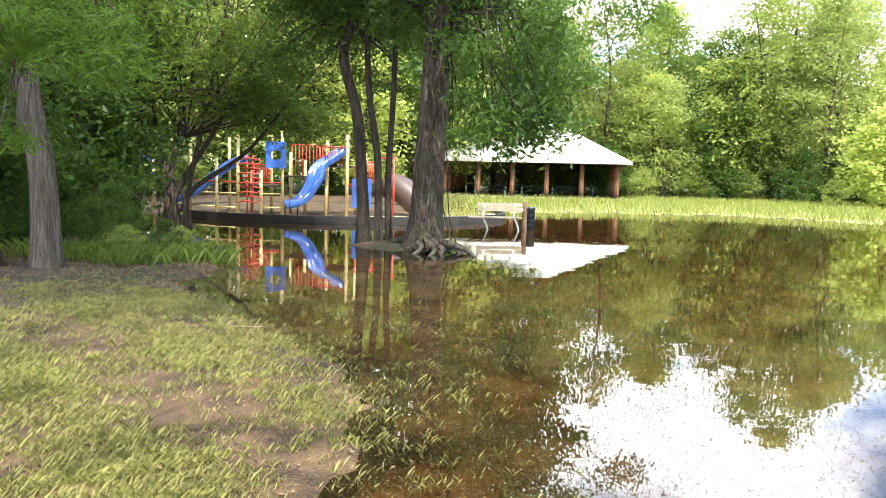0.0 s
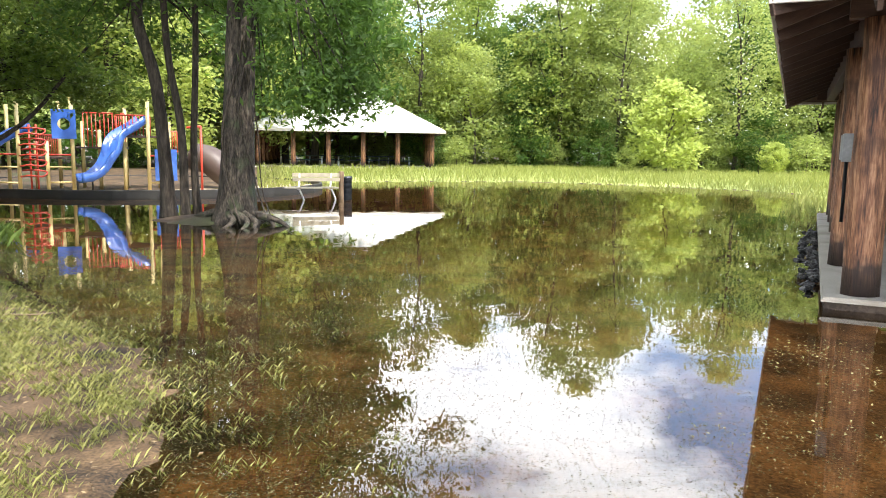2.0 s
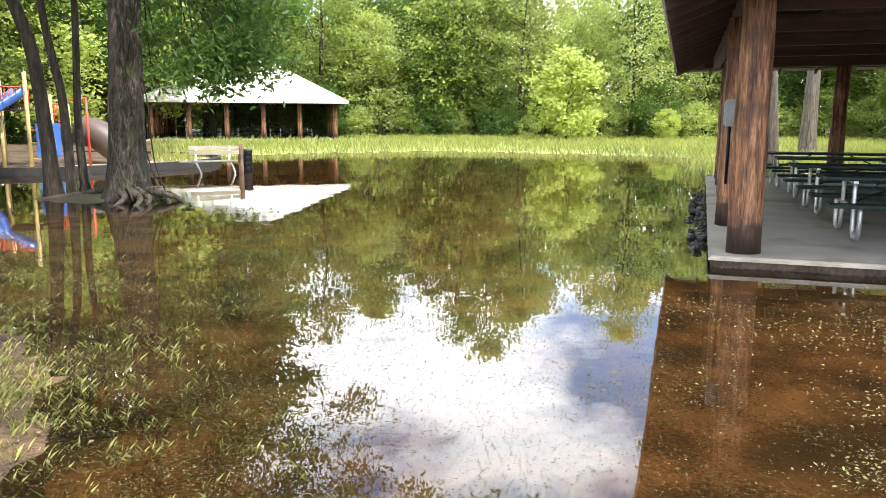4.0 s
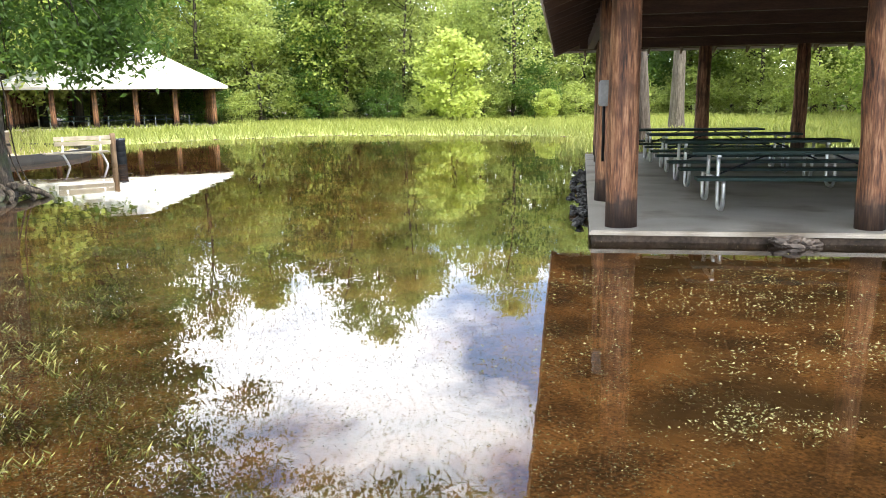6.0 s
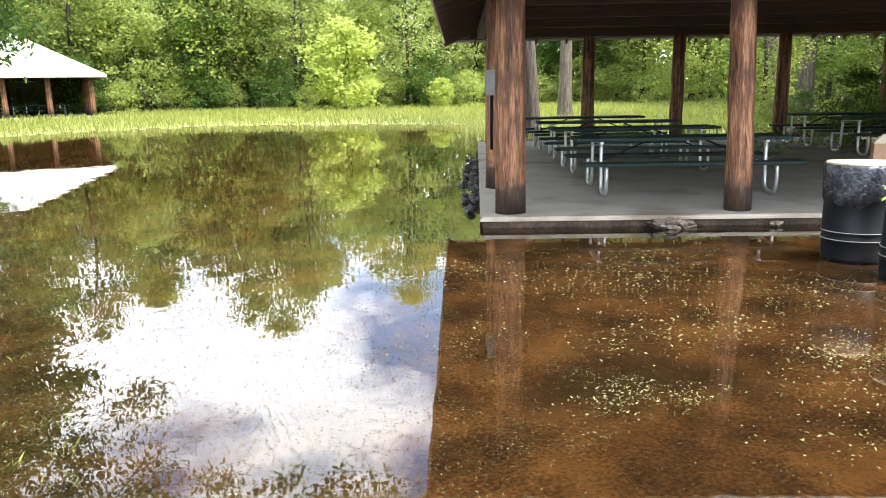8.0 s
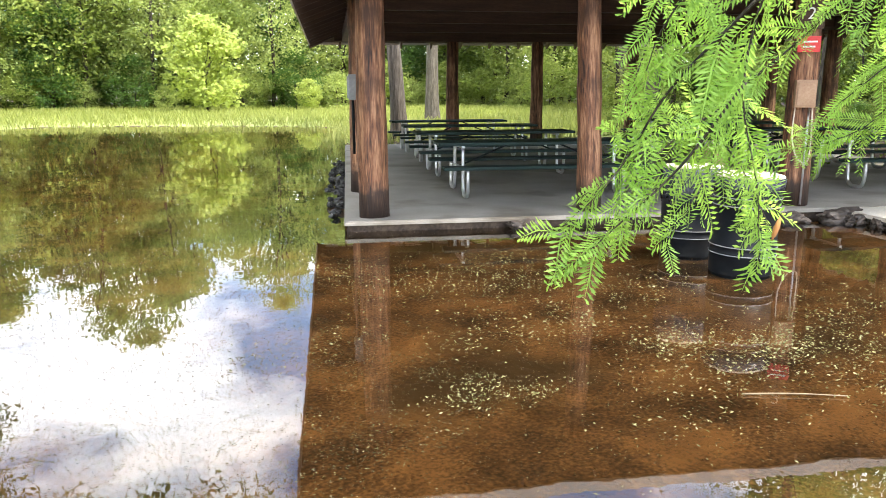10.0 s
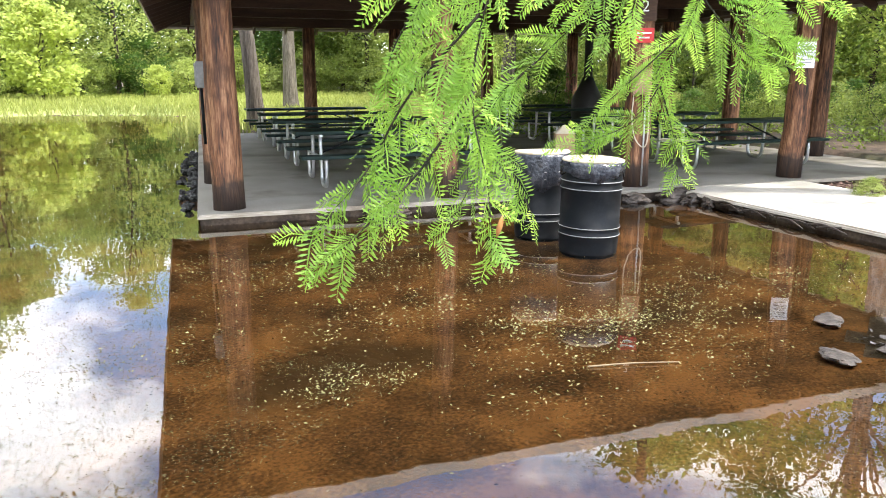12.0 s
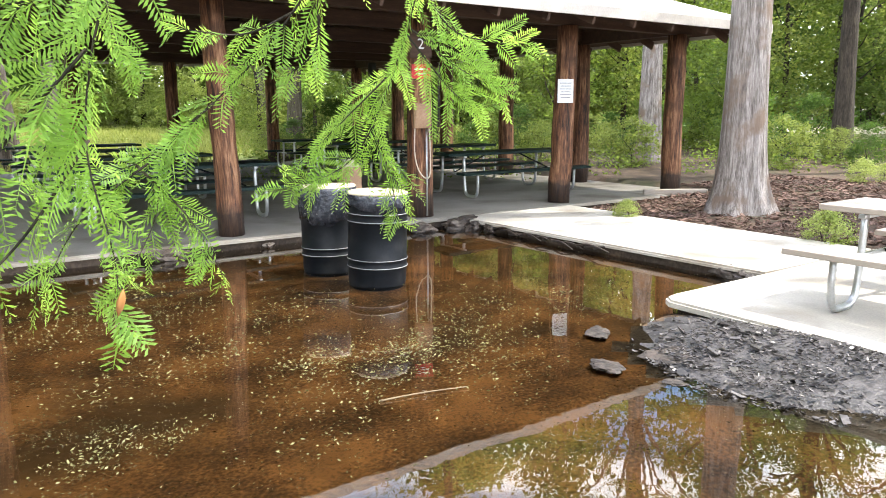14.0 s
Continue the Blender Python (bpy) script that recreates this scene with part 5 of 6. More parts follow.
def pipe(name, pts, r, mat, n=0, parent=None, sides=8):
    line = bend(pts, n) if n else pts
    v, f = tube(line, [r] * len(line), sides)
    return child(name, mesh_of(name, v, f, mat, True), parent or play)


GRID = [(-8.2, 26.6), (-7.35, 26.3), (-6.6, 26.6), (-6.6, 28.2), (-5.9, 26.9), (-5.9, 28.4), (-5.2, 27.6), (-4.5, 28.4), (-4.35, 27.2), (-3.55, 26.9), (-3.4, 28.4), (-2.9, 27.0), (-2.5, 28.0), (-8.2, 28.2), (-7.35, 28.2), (-9.4, 27.4)]
for k, (x, y) in enumerate(GRID):
    pipe("post", [(x, y, 0), (x, y, (2.1, 2.9, 1.7, 3.1, 3.2, 2.4)[k % 6])], 0.062, M_YEL)
for z in (0.35, 0.85, 1.25):
    for (x0, y0), (x1, y1) in (((-8.2, 26.6), (-7.35, 26.3)), ((-3.55, 26.9), (-2.9, 27.0)), ((-9.4, 27.4), (-8.2, 26.6)), ((-6.6, 26.6), (-5.9, 26.9))):
        pipe("rail", [(x0, y0, z), (x1, y1, z)], 0.03, M_YEL if z < 1 else M_PRED)
for x0, x1, y0, y1, z in ((-7.3, -6.0, 26.6, 28.2, 1.15), (-5.9, -4.4, 27.0, 28.4, 1.5), (-4.4, -3.4, 27.0, 28.4, 1.9)):
    part("deck", box_bm(x1 - x0, y1 - y0, 0.06, 0.01, ((x0 + x1) / 2, (y0 + y1) / 2, z)), M_BROWNP, play)
# looped red climber
for k in range(5):
    z = 0.55 + 0.33 * k
    pipe("climber_loop", [(-7.25, 26.05, z), (-6.95, 25.9, z + 0.05), (-6.6, 26.0, z + 0.02), (-6.5, 26.1, z + 0.16), (-6.8, 26.0, z + 0.22), (-7.2, 26.1, z + 0.2)], 0.028, M_PRED, 18)
for x in (-6.95, -6.75):
    pipe("climber_pole", [(x, 26.05, 0), (x, 26.05, 2.2)], 0.03, M_PRED)
# barred red panels
for x0, x1, y, z0, z1 in ((-5.85, -4.5, 28.35, 1.5, 2.7), (-4.6, -3.5, 27.1, 1.9, 2.6), (-7.3, -6.65, 28.15, 1.15, 1.9), (-3.4, -2.6, 28.2, 1.4, 2.1)):
    for k in range(11):
        x = x0 + (x1 - x0) * k / 10
        pipe("bar", [(x, y, z0), (x, y, z1)], 0.016, M_PRED, sides=6)
    for z in (z0, z1):
        pipe("rail", [(x0, y, z), (x1, y, z)], 0.025, M_PRED, sides=6)


def holed_panel(x, y, z, w, h, turn):
    """A panel with a round window."""
    b = bmesh.new()
    n, r = 24, min(w, h) * 0.26
    outer, inner = [], []
    for k in range(n):
        a = 2 * math.pi * k / n
        c, s = math.cos(a), math.sin(a)
        q = 1 / max(abs(c), abs(s))
        outer.append((c * q * w / 2, s * q * h / 2))
        inner.append((c * r, s * r))
    vs = [[b.verts.new((p[0], yy, p[1])) for p in ring] for yy in (-0.02, 0.02) for ring in (outer, inner)]
    for k in range(n):
        j = (k + 1) % n
        b.faces.new((vs[0][k], vs[0][j], vs[1][j], vs[1][k]))
        b.faces.new((vs[2][j], vs[2][k], vs[3][k], vs[3][j]))
        b.faces.new((vs[0][j], vs[0][k], vs[2][k], vs[2][j]))
        b.faces.new((vs[1][k], vs[1][j], vs[3][j], vs[3][k]))
    part("panel", b, M_BLUE, play, "blue panel with a round window", pose(x, y, z, 0, 0, turn))


holed_panel(-6.1, 26.75, 2.25, 0.72, 0.95, 8)
holed_panel(-3.0, 26.85, 0.95, 0.7, 1.05, 5)
holed_panel(-11.6, 28.4, 1.75, 0.8, 0.8, 15)
for x, y in ((-12.0, 28.3), (-11.2, 28.5)):
    pipe("post", [(x, y, 0), (x, y, 2.3)], 0.06, M_YEL)


def chute(name, pts, w, side, label):
    """A slide: an open trough swept along a line."""
    line = bend(pts, 30)
    sec = [(-w / 2 - 0.04, side), (-w / 2, side), (-w / 2 + 0.03, 0.05), (-w / 4, 0.0), (w / 4, 0.0), (w / 2 - 0.03, 0.05), (w / 2, side), (w / 2 + 0.04, side), (w / 2 + 0.03, 0.0), (w / 4, -0.05), (-w / 4, -0.05), (-w / 2 - 0.03, 0.0)]
    n = len(sec)
    verts, faces = [], []
    for k, p in enumerate(line):
        d = (line[min(k + 1, len(line) - 1)] - line[max(k - 1, 0)])
        sd = Vector((d.y, -d.x, 0)).normalized()
        up = sd.cross(d.normalized())
        for a, h in sec:
            verts.append(p + sd * a + up * h)
    for k in range(len(line) - 1):
        for s in range(n):
            faces.append((k * n + s, k * n + (s + 1) % n, (k + 1) * n + (s + 1) % n, (k + 1) * n + s))
    faces += [tuple(range(n))[::-1], tuple((len(line) - 1) * n + s for s in range(n))]
    return child(name, mesh_of(name, verts, faces, M_BLUE, True), play, label)


chute("slide", [(-3.72, 27.3, 2.40), (-4.0, 27.1, 2.15), (-4.45, 26.75, 1.8), (-4.62, 26.5, 1.25), (-4.85, 26.3, 0.78), (-5.15, 26.05, 0.50), (-5.5, 25.85, 0.42)], 0.55, 0.24, "bright blue wavy plastic slide")
chute("slide", [(-7.4, 27.9, 2.05), (-8.0, 27.6, 1.75), (-8.7, 27.3, 1.15), (-9.4, 27.0, 0.6), (-9.9, 26.8, 0.5)], 0.62, 0.26, "blue plastic slide in shade")
for x, y, h in ((-5.2, 26.2, 0.6), (-5.6, 26.0, 0.42)):
    pipe("slide_leg", [(x, y, 0), (x, y, h)], 0.03, M_KERB)
v, f = tube(bend([(-2.2, 29.2, 1.2), (-1.7, 28.9, 1.1), (-1.2, 28.7, 0.7), (-0.8, 28.6, 0.5)], 14), [0.52] * 15, 20)
child("tunnel", mesh_of("tunnel", v, f, M_BROWNP, True), play, "brown plastic crawl tunnel")
pipe("pole", [(-1.92, 27.9, 0), (-1.92, 27.9, 2.3)], 0.04, M_PRED)
pipe("pole", [(-2.4, 27.9, 2.25), (-1.92, 27.9, 2.3)], 0.04, M_PRED)
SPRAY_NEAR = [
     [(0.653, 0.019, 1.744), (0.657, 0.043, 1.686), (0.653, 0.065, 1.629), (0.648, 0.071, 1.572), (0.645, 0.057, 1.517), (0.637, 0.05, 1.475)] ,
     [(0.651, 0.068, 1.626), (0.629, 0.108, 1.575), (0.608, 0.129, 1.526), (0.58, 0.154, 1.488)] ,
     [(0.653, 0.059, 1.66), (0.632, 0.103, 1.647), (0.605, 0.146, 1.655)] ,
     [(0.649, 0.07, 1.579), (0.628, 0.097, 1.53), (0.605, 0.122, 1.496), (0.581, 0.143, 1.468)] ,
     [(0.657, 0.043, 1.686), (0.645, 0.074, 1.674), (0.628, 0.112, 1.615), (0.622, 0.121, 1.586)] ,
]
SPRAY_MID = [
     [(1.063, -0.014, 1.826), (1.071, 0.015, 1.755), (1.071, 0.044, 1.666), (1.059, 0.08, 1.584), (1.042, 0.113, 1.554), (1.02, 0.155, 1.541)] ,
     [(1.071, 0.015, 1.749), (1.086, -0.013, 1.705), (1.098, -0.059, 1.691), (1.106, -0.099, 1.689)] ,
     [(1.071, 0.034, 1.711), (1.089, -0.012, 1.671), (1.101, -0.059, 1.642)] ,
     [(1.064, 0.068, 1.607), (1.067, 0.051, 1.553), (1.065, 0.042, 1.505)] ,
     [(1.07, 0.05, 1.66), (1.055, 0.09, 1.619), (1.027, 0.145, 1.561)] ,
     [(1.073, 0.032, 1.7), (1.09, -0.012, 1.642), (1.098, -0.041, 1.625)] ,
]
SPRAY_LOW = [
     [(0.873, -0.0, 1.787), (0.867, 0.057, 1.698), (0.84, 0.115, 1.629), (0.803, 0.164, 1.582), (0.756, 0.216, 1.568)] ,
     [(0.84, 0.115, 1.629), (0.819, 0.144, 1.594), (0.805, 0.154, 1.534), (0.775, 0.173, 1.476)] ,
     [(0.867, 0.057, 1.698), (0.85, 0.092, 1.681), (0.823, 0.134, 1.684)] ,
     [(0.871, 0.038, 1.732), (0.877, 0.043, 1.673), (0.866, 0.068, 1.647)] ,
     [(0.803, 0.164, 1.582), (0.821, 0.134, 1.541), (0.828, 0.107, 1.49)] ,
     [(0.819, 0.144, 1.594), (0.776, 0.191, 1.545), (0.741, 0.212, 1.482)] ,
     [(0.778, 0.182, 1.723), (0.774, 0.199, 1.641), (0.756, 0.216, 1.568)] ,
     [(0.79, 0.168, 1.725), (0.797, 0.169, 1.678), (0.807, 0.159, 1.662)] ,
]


# ---- overhanging cypress sprays close to the path ----
def needle_spray(name, stems, rng, frond, needle, label, bark_r=0.0009, step=0.016):
    t = thing(name, label, "branch")
    quads = []
    for s in stems:
        line = bend(s, 40)
        v, f = tube(line[::2], [bark_r * (1.2 - 0.9 * k / 20) for k in range(21)], 6)
        child("twig", mesh_of("twig", v, f, M_BARK, True), t, "thin grey twig")
        length = sum((line[k + 1] - line[k]).length for k in range(40))
        n = max(4, int(length / step))
        for k in range(2, n + 1):
            f = k / n * 39.99
            i = int(f)
            p = line[i].lerp(line[i + 1], f - i)
            d = (line[i + 1] - line[i]).normalized()
            side = Vector(rng.normal(0, 1, 3))
            side = (side - d * side.dot(d)).normalized()
            way = (d * rng.uniform(0.25, 1.1) + side * rng.uniform(0.4, 1.0) + Vector((0, 0, rng.uniform(-0.4, 0.1)))).normalized()
            L = frond * rng.uniform(0.55, 1.15) * (1 - 0.55 * k / n)
            sag = rng.uniform(0.0, 0.45)
            nor = way.cross(Vector(rng.normal(0, 1, 3))).normalized()
            m = int(L / 0.0013)
            wid = way.cross(nor)
            quads.append([p, p + wid * 0.0006 + way * L * 0.5, p + way * L + Vector((0, 0, -sag * L)), p - wid * 0.0006 + way * L * 0.5])
            for j in range(m):
                g = j / m
                q = p + way * (L * g) + Vector((0, 0, -sag * L * g * g))
                ln = needle * (1 - 0.55 * g * g) * min(1, 0.4 + 4 * g) * rng.uniform(0.8, 1.15)
                sgn = 1 if j % 2 else -1
                dr = (wid * sgn + way * 0.55 + nor * rng.normal(0, 0.18)).normalized()
                w = way * 0.0011
                quads.append([q - w * 0.5, q + dr * ln * 0.55 - w, q + dr * ln, q + dr * ln * 0.55 + w])
    child("needles", quads_mesh("needles", np.array([[tuple(c) for c in q] for q in quads]), M_NEEDLE), t, "soft bright green feathery needles")
    return t


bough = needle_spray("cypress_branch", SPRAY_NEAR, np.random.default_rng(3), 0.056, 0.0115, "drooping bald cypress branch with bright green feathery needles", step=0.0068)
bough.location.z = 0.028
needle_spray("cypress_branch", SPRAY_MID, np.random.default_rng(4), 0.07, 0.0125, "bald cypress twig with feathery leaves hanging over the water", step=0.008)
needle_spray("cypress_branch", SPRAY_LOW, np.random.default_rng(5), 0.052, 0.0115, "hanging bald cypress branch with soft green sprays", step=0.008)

brown = surface("dead_frond", [(0.3, (0.28, 0.12, 0.03)), (0.8, (0.45, 0.22, 0.07))], 30, 4, 0.8, 0.1)
v, f = lathe([(0.0006, 0.0), (0.004, 0.006), (0.0052, 0.014), (0.0035, 0.021), (0.0006, 0.026)], 10)
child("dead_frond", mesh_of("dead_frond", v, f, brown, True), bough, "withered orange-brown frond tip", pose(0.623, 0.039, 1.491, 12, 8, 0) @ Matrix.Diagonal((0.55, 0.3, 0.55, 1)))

# ---- grass, weeds and litter ----
def blades(xy, z, h, w, rng, lean=0.35):
    """Bent grass blades as narrow quads."""
    n = len(xy)
    a = rng.uniform(0, 2 * np.pi, n)
    L = h * rng.uniform(0.5, 1.3, n)
    tip = np.stack([np.cos(a) * L * lean, np.sin(a) * L * lean, L], 1) * rng.uniform(0.7, 1.2, (n, 1))
    side = np.stack([-np.sin(a), np.cos(a), 0 * a], 1) * (w * rng.uniform(0.6, 1.3, n))[:, None]
    p = np.stack([xy[:, 0], xy[:, 1], z], 1)
    mid = p + tip * np.array([0.35, 0.35, 0.6])
    return np.stack([p - side, p + side, mid + side * 0.7, p + tip], 1)


def scatter(rng, n, x0, x1, y0, y1, keep):
    q = np.stack([rng.uniform(x0, x1, n), rng.uniform(y0, y1, n)], 1)
    d = shore_distance(q[:, 0], q[:, 1]) + 0.35 * wobble(q[:, 0], q[:, 1], 0.8)
    k = keep(q, d, rng.uniform(0, 1, n))
    return q[k], d[k]


rng = np.random.default_rng(300)


def bank_keep(q, d, r):
    patch = 0.5 + 0.5 * wobble(q[:, 0], q[:, 1], 1.6, 2.0)
    near = np.clip(1.85 - np.hypot(q[:, 0], q[:, 1]) / 8.5, 0.05, 1)
    land = np.where(d > 0, np.clip(0.03 + 1.35 * patch ** 3.0, 0.03, 1) * np.clip(0.25 + d / 1.3, 0.25, 1), 0.12 * np.exp(d / 0.7) * np.clip(0.1 + 1.2 * patch ** 1.8, 0, 1))
    return (r < land * near) & (q[:, 0] < 0.8)


q, d = scatter(rng, 140000, -9, 2.0, -6.0, 14, bank_keep)
q2, d2 = scatter(rng, 430000, -5.2, 0.8, 2.2, 9.5, bank_keep)
q = np.concatenate([q, q2])
q = np.repeat(q[::6], 7, 0)
q = q + rng.normal(0, 0.03, q.shape)                  # tufts
z = np.maximum(ground_height(q[:, 0], q[:, 1]), -0.025)
g = new("bank_grass", quads_mesh("bank_grass", blades(q, z, 0.046, 0.0026, rng, 0.95), M_GRASS))
tagged(g, "short patchy yellow-green grass on the muddy bank", "grass", kind="stuff")


def meadow_keep(q, d, r):
    az = np.degrees(np.arctan2(q[:, 0], q[:, 1]))
    rad = np.hypot(q[:, 0], q[:, 1])
    return (d > -0.8) & (az > 0) & (az < 62) & (rad > 22) & (r < np.clip(1.4 - rad / 70, 0.2, 1))


q, d = scatter(rng, 110000, 0, 60, 12, 68, meadow_keep)
z = ground_height(q[:, 0], q[:, 1])
keepout = ~((np.abs(q[:, 0] - 6.95) < 7.5) & (np.abs(q[:, 1] - 58.8) < 7))
q, z = q[keepout], z[keepout]
g = new("meadow_grass", quads_mesh("meadow_grass", blades(q, z, 0.34, 0.022, rng, 0.4), M_MEADOW))
tagged(g, "tall pale green meadow grass along the far shore", "grass", kind="stuff")

# dead leaves on the bank and the pond bed
M_DEAD = surface("dead_leaf", [(0.3, (0.06, 0.04, 0.022)), (0.5, (0.14, 0.095, 0.05)), (0.75, (0.30, 0.22, 0.12))], 9, 4, 0.9, 0.1, 40, island=0.5)
q, d = scatter(rng, 16000, -9, 1.5, 1.5, 14, lambda q, d, r: (d > -0.4) & (r < 0.9))
dl = new("bank_litter", quads_mesh("bank_litter", leaf_quads(np.stack([q[:, 0], q[:, 1], ground_height(q[:, 0], q[:, 1]) + 0.018], 1), 0.035, rng, 0.0, 0.45, 0.3), M_DEAD))
tagged(dl, "dead brown leaves scattered over the grass bank", "leaf litter", kind="stuff")
q, d = scatter(rng, 90000, -1.5, 10, -1, 9, lambda q, d, r: (d < -0.1) & (r < 0.35 + 0.4 * wobble(q[:, 0], q[:, 1], 1.7, 7.0)))
dl = new("bed_litter", quads_mesh("bed_litter", leaf_quads(np.stack([q[:, 0], q[:, 1], ground_height(q[:, 0], q[:, 1]) + 0.008], 1), 0.020, rng, 0.0, 0.4, 0.12), M_DEAD))
tagged(dl, "sunken dead leaves on the muddy pond bed", "leaf litter", kind="stuff")
q, d = scatter(rng, 16000, -12, -2.5, 8.5, 16, lambda q, d, r: (d > -0.1) & (r < 0.55 + 0.6 * wobble(q[:, 0], q[:, 1], 0.9, 3.0)))
bl = new("bank_litter", quads_mesh("bank_litter", leaf_quads(np.stack([q[:, 0], q[:, 1], ground_height(q[:, 0], q[:, 1]) + 0.015], 1), 0.05, rng, 0.0, 0.5, 0.35), M_DEAD))
tagged(bl, "dark brown dead leaves strewn under the bank trees", "leaf litter", kind="stuff")

# low plants in the wood behind the pavilion
def wood_keep(q, d, r):
    az = np.degrees(np.arctan2(q[:, 0], q[:, 1]))
    rad = np.hypot(q[:, 0], q[:, 1])
    patch = 0.5 + 0.5 * wobble(q[:, 0], q[:, 1], 0.5, 5.0)
    return (d > 0) & (az > 60) & (az < 125) & (rad > 17) & (r < patch ** 2 * 1.2)


q, d = scatter(rng, 9500, 8, 48, -24, 24, wood_keep)
pts = np.concatenate([np.stack([q[:, 0], q[:, 1], ground_height(q[:, 0], q[:, 1]) + 0.05], 1) + rng.normal(0, 1, (len(q), 3)) * np.array([0.22, 0.22, 0.0]) + np.array([0, 0, 1]) * np.abs(rng.normal(0, 0.22, (len(q), 1))) for _ in range(22)])
g = new("forest_herbs", quads_mesh("forest_herbs", leaf_quads(pts, 0.085, rng, 0.1, 0.6), M_LEAFM))
tagged(g, "low light-green plants on the forest floor", "undergrowth", kind="stuff")

# bark chips on the mulch bed and the muddy bank
M_CHIP = surface("bark_chip", [(0.3, (0.035, 0.02, 0.015)), (0.5, (0.095, 0.055, 0.041)), (0.75, (0.22, 0.14, 0.11))], 9, 6, 0.9, 0.3, 40, island=0.5)
M_WETCHIP = surface("wet_chip", [(0.3, (0.022, 0.019, 0.018)), (0.5, (0.06, 0.052, 0.049)), (0.75, (0.17, 0.15, 0.142))], 9, 6, 0.35, 0.3, 40, island=0.7)


def chips(name, q, z, size, mat, label, thick=0.4):
    n = len(q)
    a = rng.uniform(0, np.pi, n)
    L = size * rng.uniform(0.5, 1.7, n)
    w = L * rng.uniform(0.18, 0.45, n)
    d = np.stack([np.cos(a), np.sin(a), rng.normal(0, 0.22, n)], 1) * L[:, None] / 2
    s = np.stack([-np.sin(a), np.cos(a), rng.normal(0, 0.3, n)], 1) * w[:, None] / 2
    c = np.stack([q[:, 0], q[:, 1], z + rng.uniform(0.002, 0.02, n)], 1)
    up = np.array([0, 0, 1.0]) * (w * thick)[:, None]
    top = np.stack([c - d - s, c + d - s, c + d * 0.9 + s, c - d * 0.8 + s], 1) + up[:, None, :]
    f1 = np.stack([top[:, 0], top[:, 0] - up, top[:, 1] - up, top[:, 1]], 1)
    f2 = np.stack([top[:, 3], top[:, 2], top[:, 2] - up, top[:, 3] - up], 1)
    g = new(name, quads_mesh(name, np.concatenate([top, f1, f2]), mat))
    return tagged(g, label, "mulch", kind="stuff")


q = np.array([uv(u, v).to_2d() for u, v in zip(rng.uniform(8.1, 15, 17000), rng.uniform(-9, 0.5, 17000))])
q = q[[not (p[0] > 30) for p in q]]
chips("mulch_chips", q, ground_height(q[:, 0], q[:, 1]), 0.06, M_CHIP, "brown bark chips around the cypress")
q, d = scatter(rng, 60000, 2.6, 7.0, -4.0, 0.6, lambda q, d, r: (d > -0.2) & (d < 2.2) & (r < 0.45 + 0.5 * wobble(q[:, 0], q[:, 1], 2.4, 2.0)))
lo = PAV_M.inverted()
inside = np.array([(lo @ Vector((p[0], p[1], 0))).x > 4.4 for p in q])
q = q[~inside]
chips("bank_chips", np.concatenate([q, q[::40]]), ground_height(*np.concatenate([q, q[::40]]).T), np.concatenate([np.full(len(q), 0.024), np.full(len(q[::40]), 0.06)]), M_WETCHIP, "wet grey wood chips and mud beside the concrete pad")

# floating specks, weeds and straw
M_SPECK = foliage("floating_leaf", (0.10, 0.075, 0.035), (0.36, 0.30, 0.15), (0.2, 0.17, 0.06), 0.2)
M_WEED = foliage("water_weed", (0.035, 0.036, 0.012), (0.31, 0.28, 0.12), (0.2, 0.22, 0.07), 0.25)


def flat_bits(name, c, size, mat, label, aspect=0.5, flat=0.12):
    g = new(name, quads_mesh(name, leaf_quads(c, size, rng, 0.0, aspect, flat), mat))
    return tagged(g, label, "floating debris", kind="stuff")


n = 17000
ang, rad = np.radians(rng.uniform(-20, 105, n)), 2.6 + 9 * rng.uniform(0, 1, n) ** 1.3
c = np.stack([rad * np.sin(ang), rad * np.cos(ang), np.full(n, 0.004)], 1)
dens = 0.5 + 0.5 * wobble(c[:, 0], c[:, 1], 1.1, 4.0)
c = c[(shore_distance(c[:, 0], c[:, 1]) < -0.05) & (rng.uniform(0, 1, n) < dens)]
flat_bits("floating_specks", c, 0.0105, M_SPECK, "tiny pale leaf bits floating on brown water")
clump = []
for x, y, s, k in ((3.08, 2.28, 0.13, 46), (3.35, 2.05, 0.08, 16), (4.60, 1.86, 0.17, 70), (4.90, 1.36, 0.17, 70), (5.3, 1.1, 0.3, 80), (4.3, 1.5, 0.3, 60), (4.4, 2.6, 0.25, 50), (3.9, 2.9, 0.25, 40), (5.2, 3.6, 0.4, 90), (5.9, 4.2, 0.4, 80), (6.2, 1.2, 0.4, 80),
                   (4.6, 4.2, 0.35, 60), (3.6, 1.3, 0.3, 30), (5.6, 2.6, 0.35, 60), (6.6, 0.5, 0.3, 60), (4.9, 0.7, 0.3, 60), (2.9, 3.6, 0.3, 30), (4.2, 5.0, 0.35, 60)):
    k = int(k * 4.6)
    p = rng.normal(0, 1, (k, 3)) * np.array([s * 1.25, s * 0.8, 0])
    clump.append(p + np.array([x, y, 0.006]) + np.array([0, 0, 1]) * np.abs(rng.normal(0, 0.012, (k, 1))))
flat_bits("water_weeds", np.concatenate(clump), 0.022, M_WEED, "pale green weed sprigs floating in the shallows", 0.4, 0.3)
q, d = scatter(rng, 460000, -4, 3.4, 2.0, 12, lambda q, d, r: (d < 0) & (r < np.exp(d / 2.2) * (0.25 + 0.75 * np.clip(0.5 + wobble(q[:, 0], q[:, 1], 2.2, 3.0), 0, 1))))
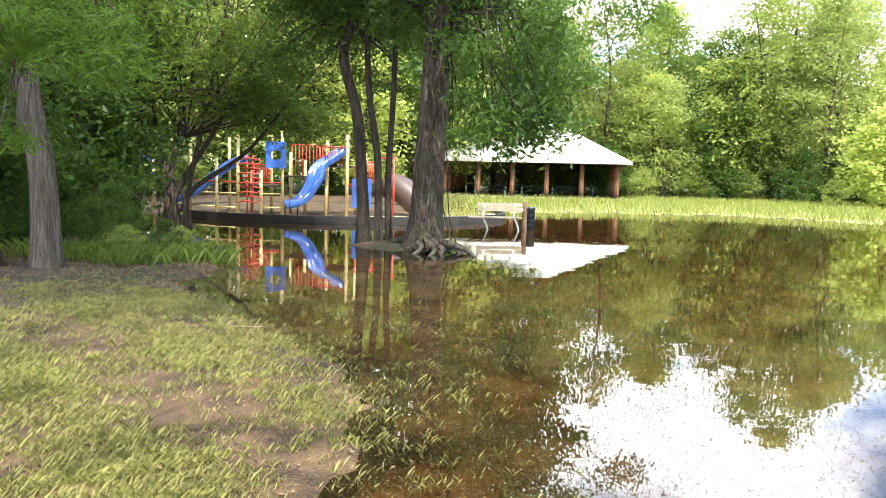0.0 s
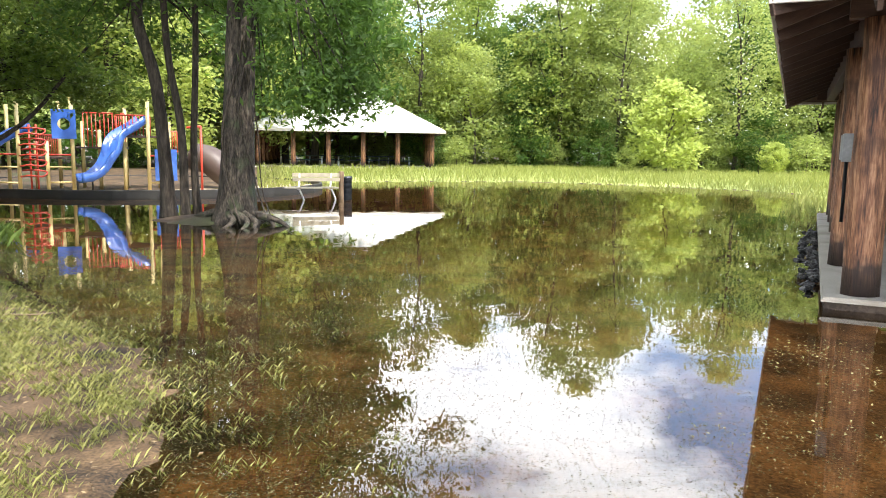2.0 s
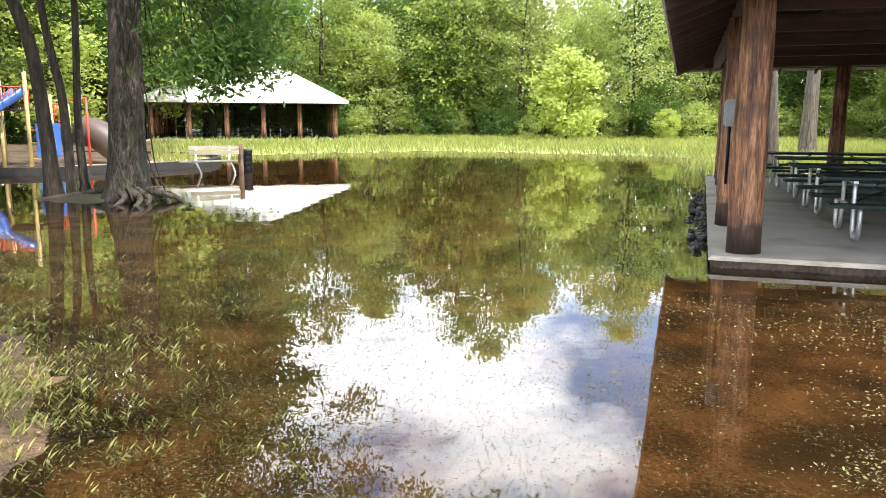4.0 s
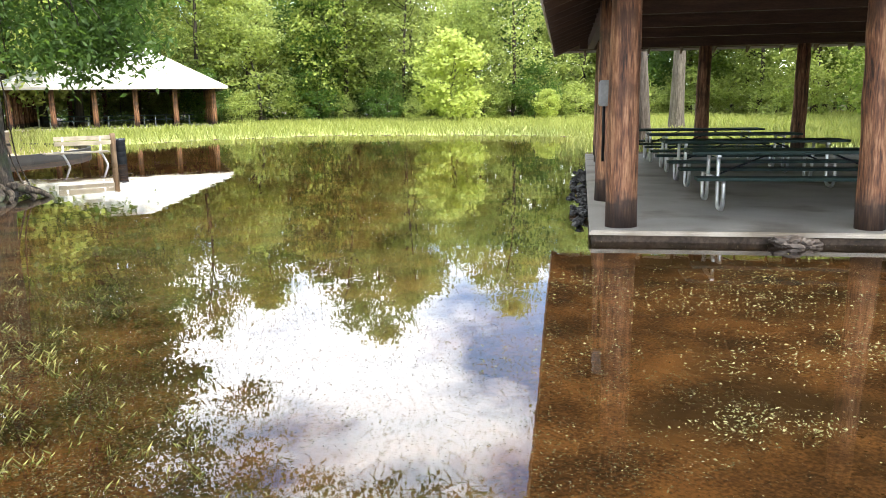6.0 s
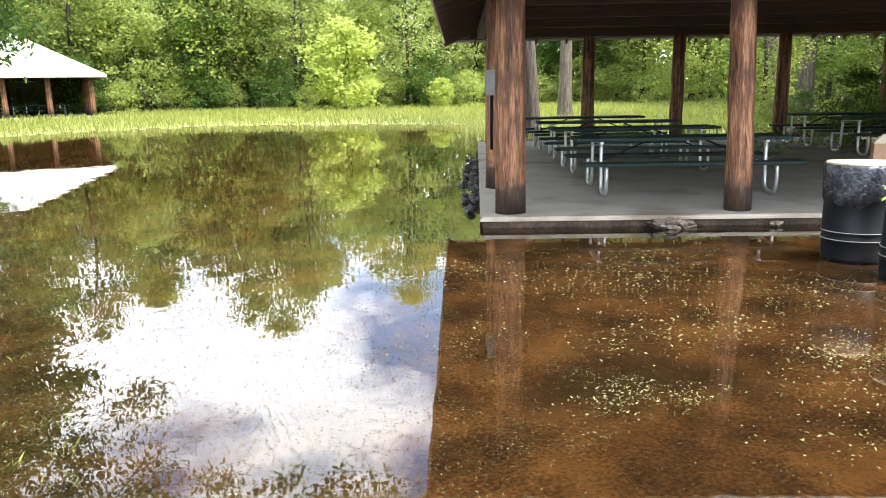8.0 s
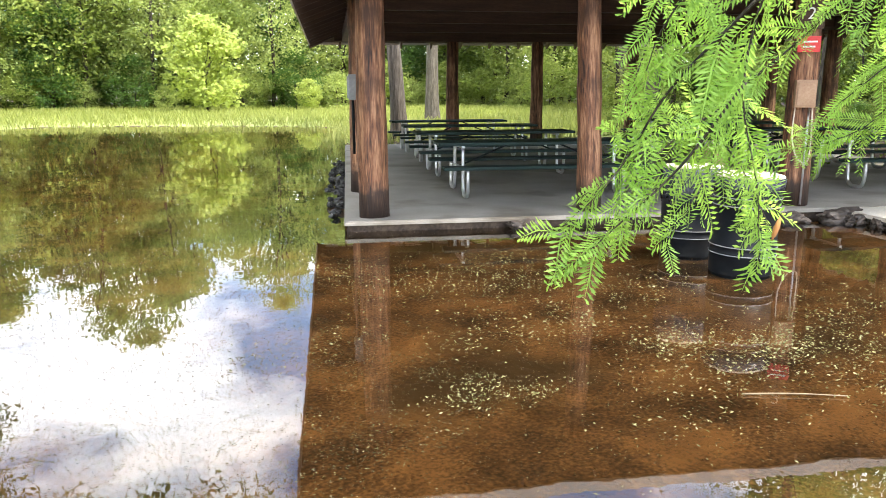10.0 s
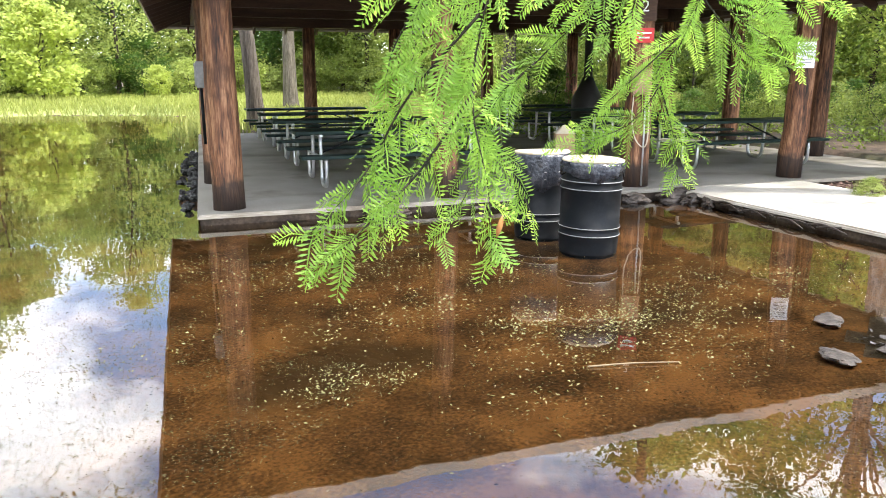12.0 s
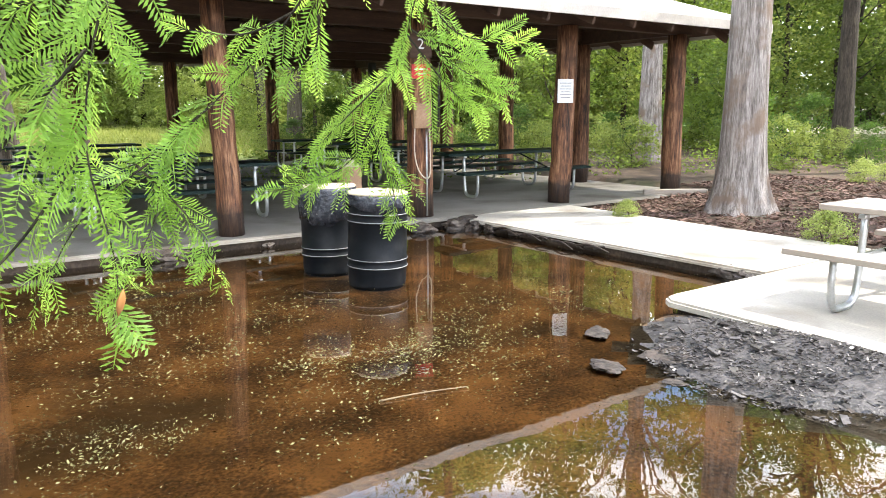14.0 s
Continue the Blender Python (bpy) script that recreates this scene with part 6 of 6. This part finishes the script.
flat_bits("shore_weeds", np.stack([q[:, 0], q[:, 1], np.full(len(q), 0.004)], 1), 0.0145, M_WEED, "drowned grass bits floating along the shore", 0.25, 0.2)


def twig(label, pts, r, mat):
    t = thing("stick", label, "stick", None, "sticks")
    line = bend(pts, 12)
    v, f = tube(line, [r * (1 - 0.5 * k / 12) for k in range(13)], 7)
    child("shaft", mesh_of("shaft", v, f, mat, True), t)


M_STRAW = surface("pale_reed", [(0.3, (0.12, 0.085, 0.045)), (0.8, (0.24, 0.18, 0.1))], 9, 4, 0.8, 0.1)
twig("pale reed stem floating on brown water", [(4.02, 1.21, 0.008), (4.2, 1.0, 0.012), (4.36, 0.78, 0.01)], 0.006, M_STRAW)
twig("thin dry stick lying on the muddy bank", [(-3.1, 6.9, 0.05), (-2.6, 6.7, 0.06), (-2.1, 6.75, 0.05)], 0.011, M_STRAW)
twig("thin dry stick lying on grass", [(-2.2, 7.3, 0.05), (-1.9, 7.2, 0.06), (-1.75, 7.3, 0.05)], 0.011, M_STRAW)

# drift of mud and sticks along the path's edge
def lump(name, label, x, y, z, sx, sy, sz, mat, seed, category="debris", group="", turn=0.0):
    b = bmesh.new()
    bmesh.ops.create_icosphere(b, subdivisions=3, radius=1)
    for w in b.verts:
        k = 1 + 0.5 * noise.noise(w.co * 1.7 + Vector((seed * 3.1, 0, 0))) + 0.22 * noise.noise(w.co * 4.5 + Vector((0, seed, 0)))
        w.co = Vector((w.co.x * sx, w.co.y * sy, w.co.z * sz)) * k
    me = bm_mesh(name, b, mat)
    ob = new(name, me)
    ob.matrix_basis = pose(x, y, z, 0, 0, turn)
    return tagged(ob, label, category, group)


M_DRIFT = surface("wet_drift", [(0.34, (0.012, 0.009, 0.007)), (0.5, (0.03, 0.022, 0.017)), (0.7, (0.075, 0.056, 0.044))], 8, 8, 0.6, 0.9, 40, dist=0.02)
M_ROCK = surface("dark_rock", [(0.3, (0.006, 0.006, 0.006)), (0.5, (0.015, 0.014, 0.014)), (0.75, (0.06, 0.056, 0.054))], 5, 8, 0.6, 0.8, 30, dist=0.02)
for k, (u, v, s) in enumerate(((5.9, -0.42, 1.3), (5.7, -0.5, 0.9), (5.95, -0.95, 0.7), (5.98, -1.5, 0.6), (5.9, -0.7, 0.8), (6.1, -4.55, 0.9), (5.98, -4.8, 0.7), (1.75, -0.36, 0.8), (1.95, -0.33, 0.6), (3.0, -0.33, 0.35), (4.7, -0.4, 0.7), (4.2, -0.36, 0.6), (5.2, -0.42, 0.9))):
    p = uv(u, v)
    lump("driftwood", "dark wet drift of sticks and mud against the concrete", p.x, p.y, 0.03, 0.22 * s, 0.12 * s, 0.10 * s, M_DRIFT, k, "debris", "drift", PAV_TURN + (80 if u > 5.85 and v < -0.8 else 0) + 20 * math.sin(k * 5))
for k in range(16):
    u = 5.5 + 0.4 * math.sin(k * 2.1)
    p, p2 = uv(u + 0.3, -0.45 - 0.09 * k), uv(5.92, -0.8 - 0.14 * k)
    w0 = Vector((p2.x, p2.y, 0.05))
    w1 = w0 + Vector((0.25 * math.sin(k * 1.7) - 0.2, -0.3, 0.03 * math.sin(k)))
    twig("dark wet stick in the drift line", [tuple(w0), tuple((w0 + w1) / 2 + Vector((0, 0, 0.03))), tuple(w1)], 0.014, M_DRIFT)
wr = random.Random(9)
for k in range(46):
    v = 0.9 + 7.5 * (k / 46) + wr.uniform(-0.1, 0.1)
    p = uv(-0.37 + 0.0217 * v - wr.uniform(0, 0.24), v)
    s = wr.uniform(0.28, 0.6)
    lump("rock", "dark broken rock piled against the slab", p.x, p.y, wr.uniform(-0.04, 0.07), 0.15 * s, 0.13 * s, 0.11 * s, M_ROCK, k + 20, "rock", "slab rocks", k * 50)
for k, (x, y, s) in enumerate(((5.71, 0.11, 0.9), (4.97, 0.0, 0.9), (4.77, -0.41, 0.5), (5.3, -0.45, 1.6), (5.05, -0.75, 0.8), (4.7, -1.3, 0.8))):
    lump("mud_lump", "wet grey mud and debris lump at the waterline", x, y, 0.0, 0.15 * s, 0.10 * s, 0.022 * s, M_DRIFT, k + 80, "mud", "mud lumps", 40 * k)
for k, (x, y) in enumerate(((11.2, 0.1), (16.5, -4.2), (15.9, -5.0), (17.2, -4.8), (9.6, -2.2))):
    place_tree(LOW[1], x, y, 0.13 + 0.05 * (k % 3), k, "small leafy sapling growing in the mulch", "saplings", "sapling")
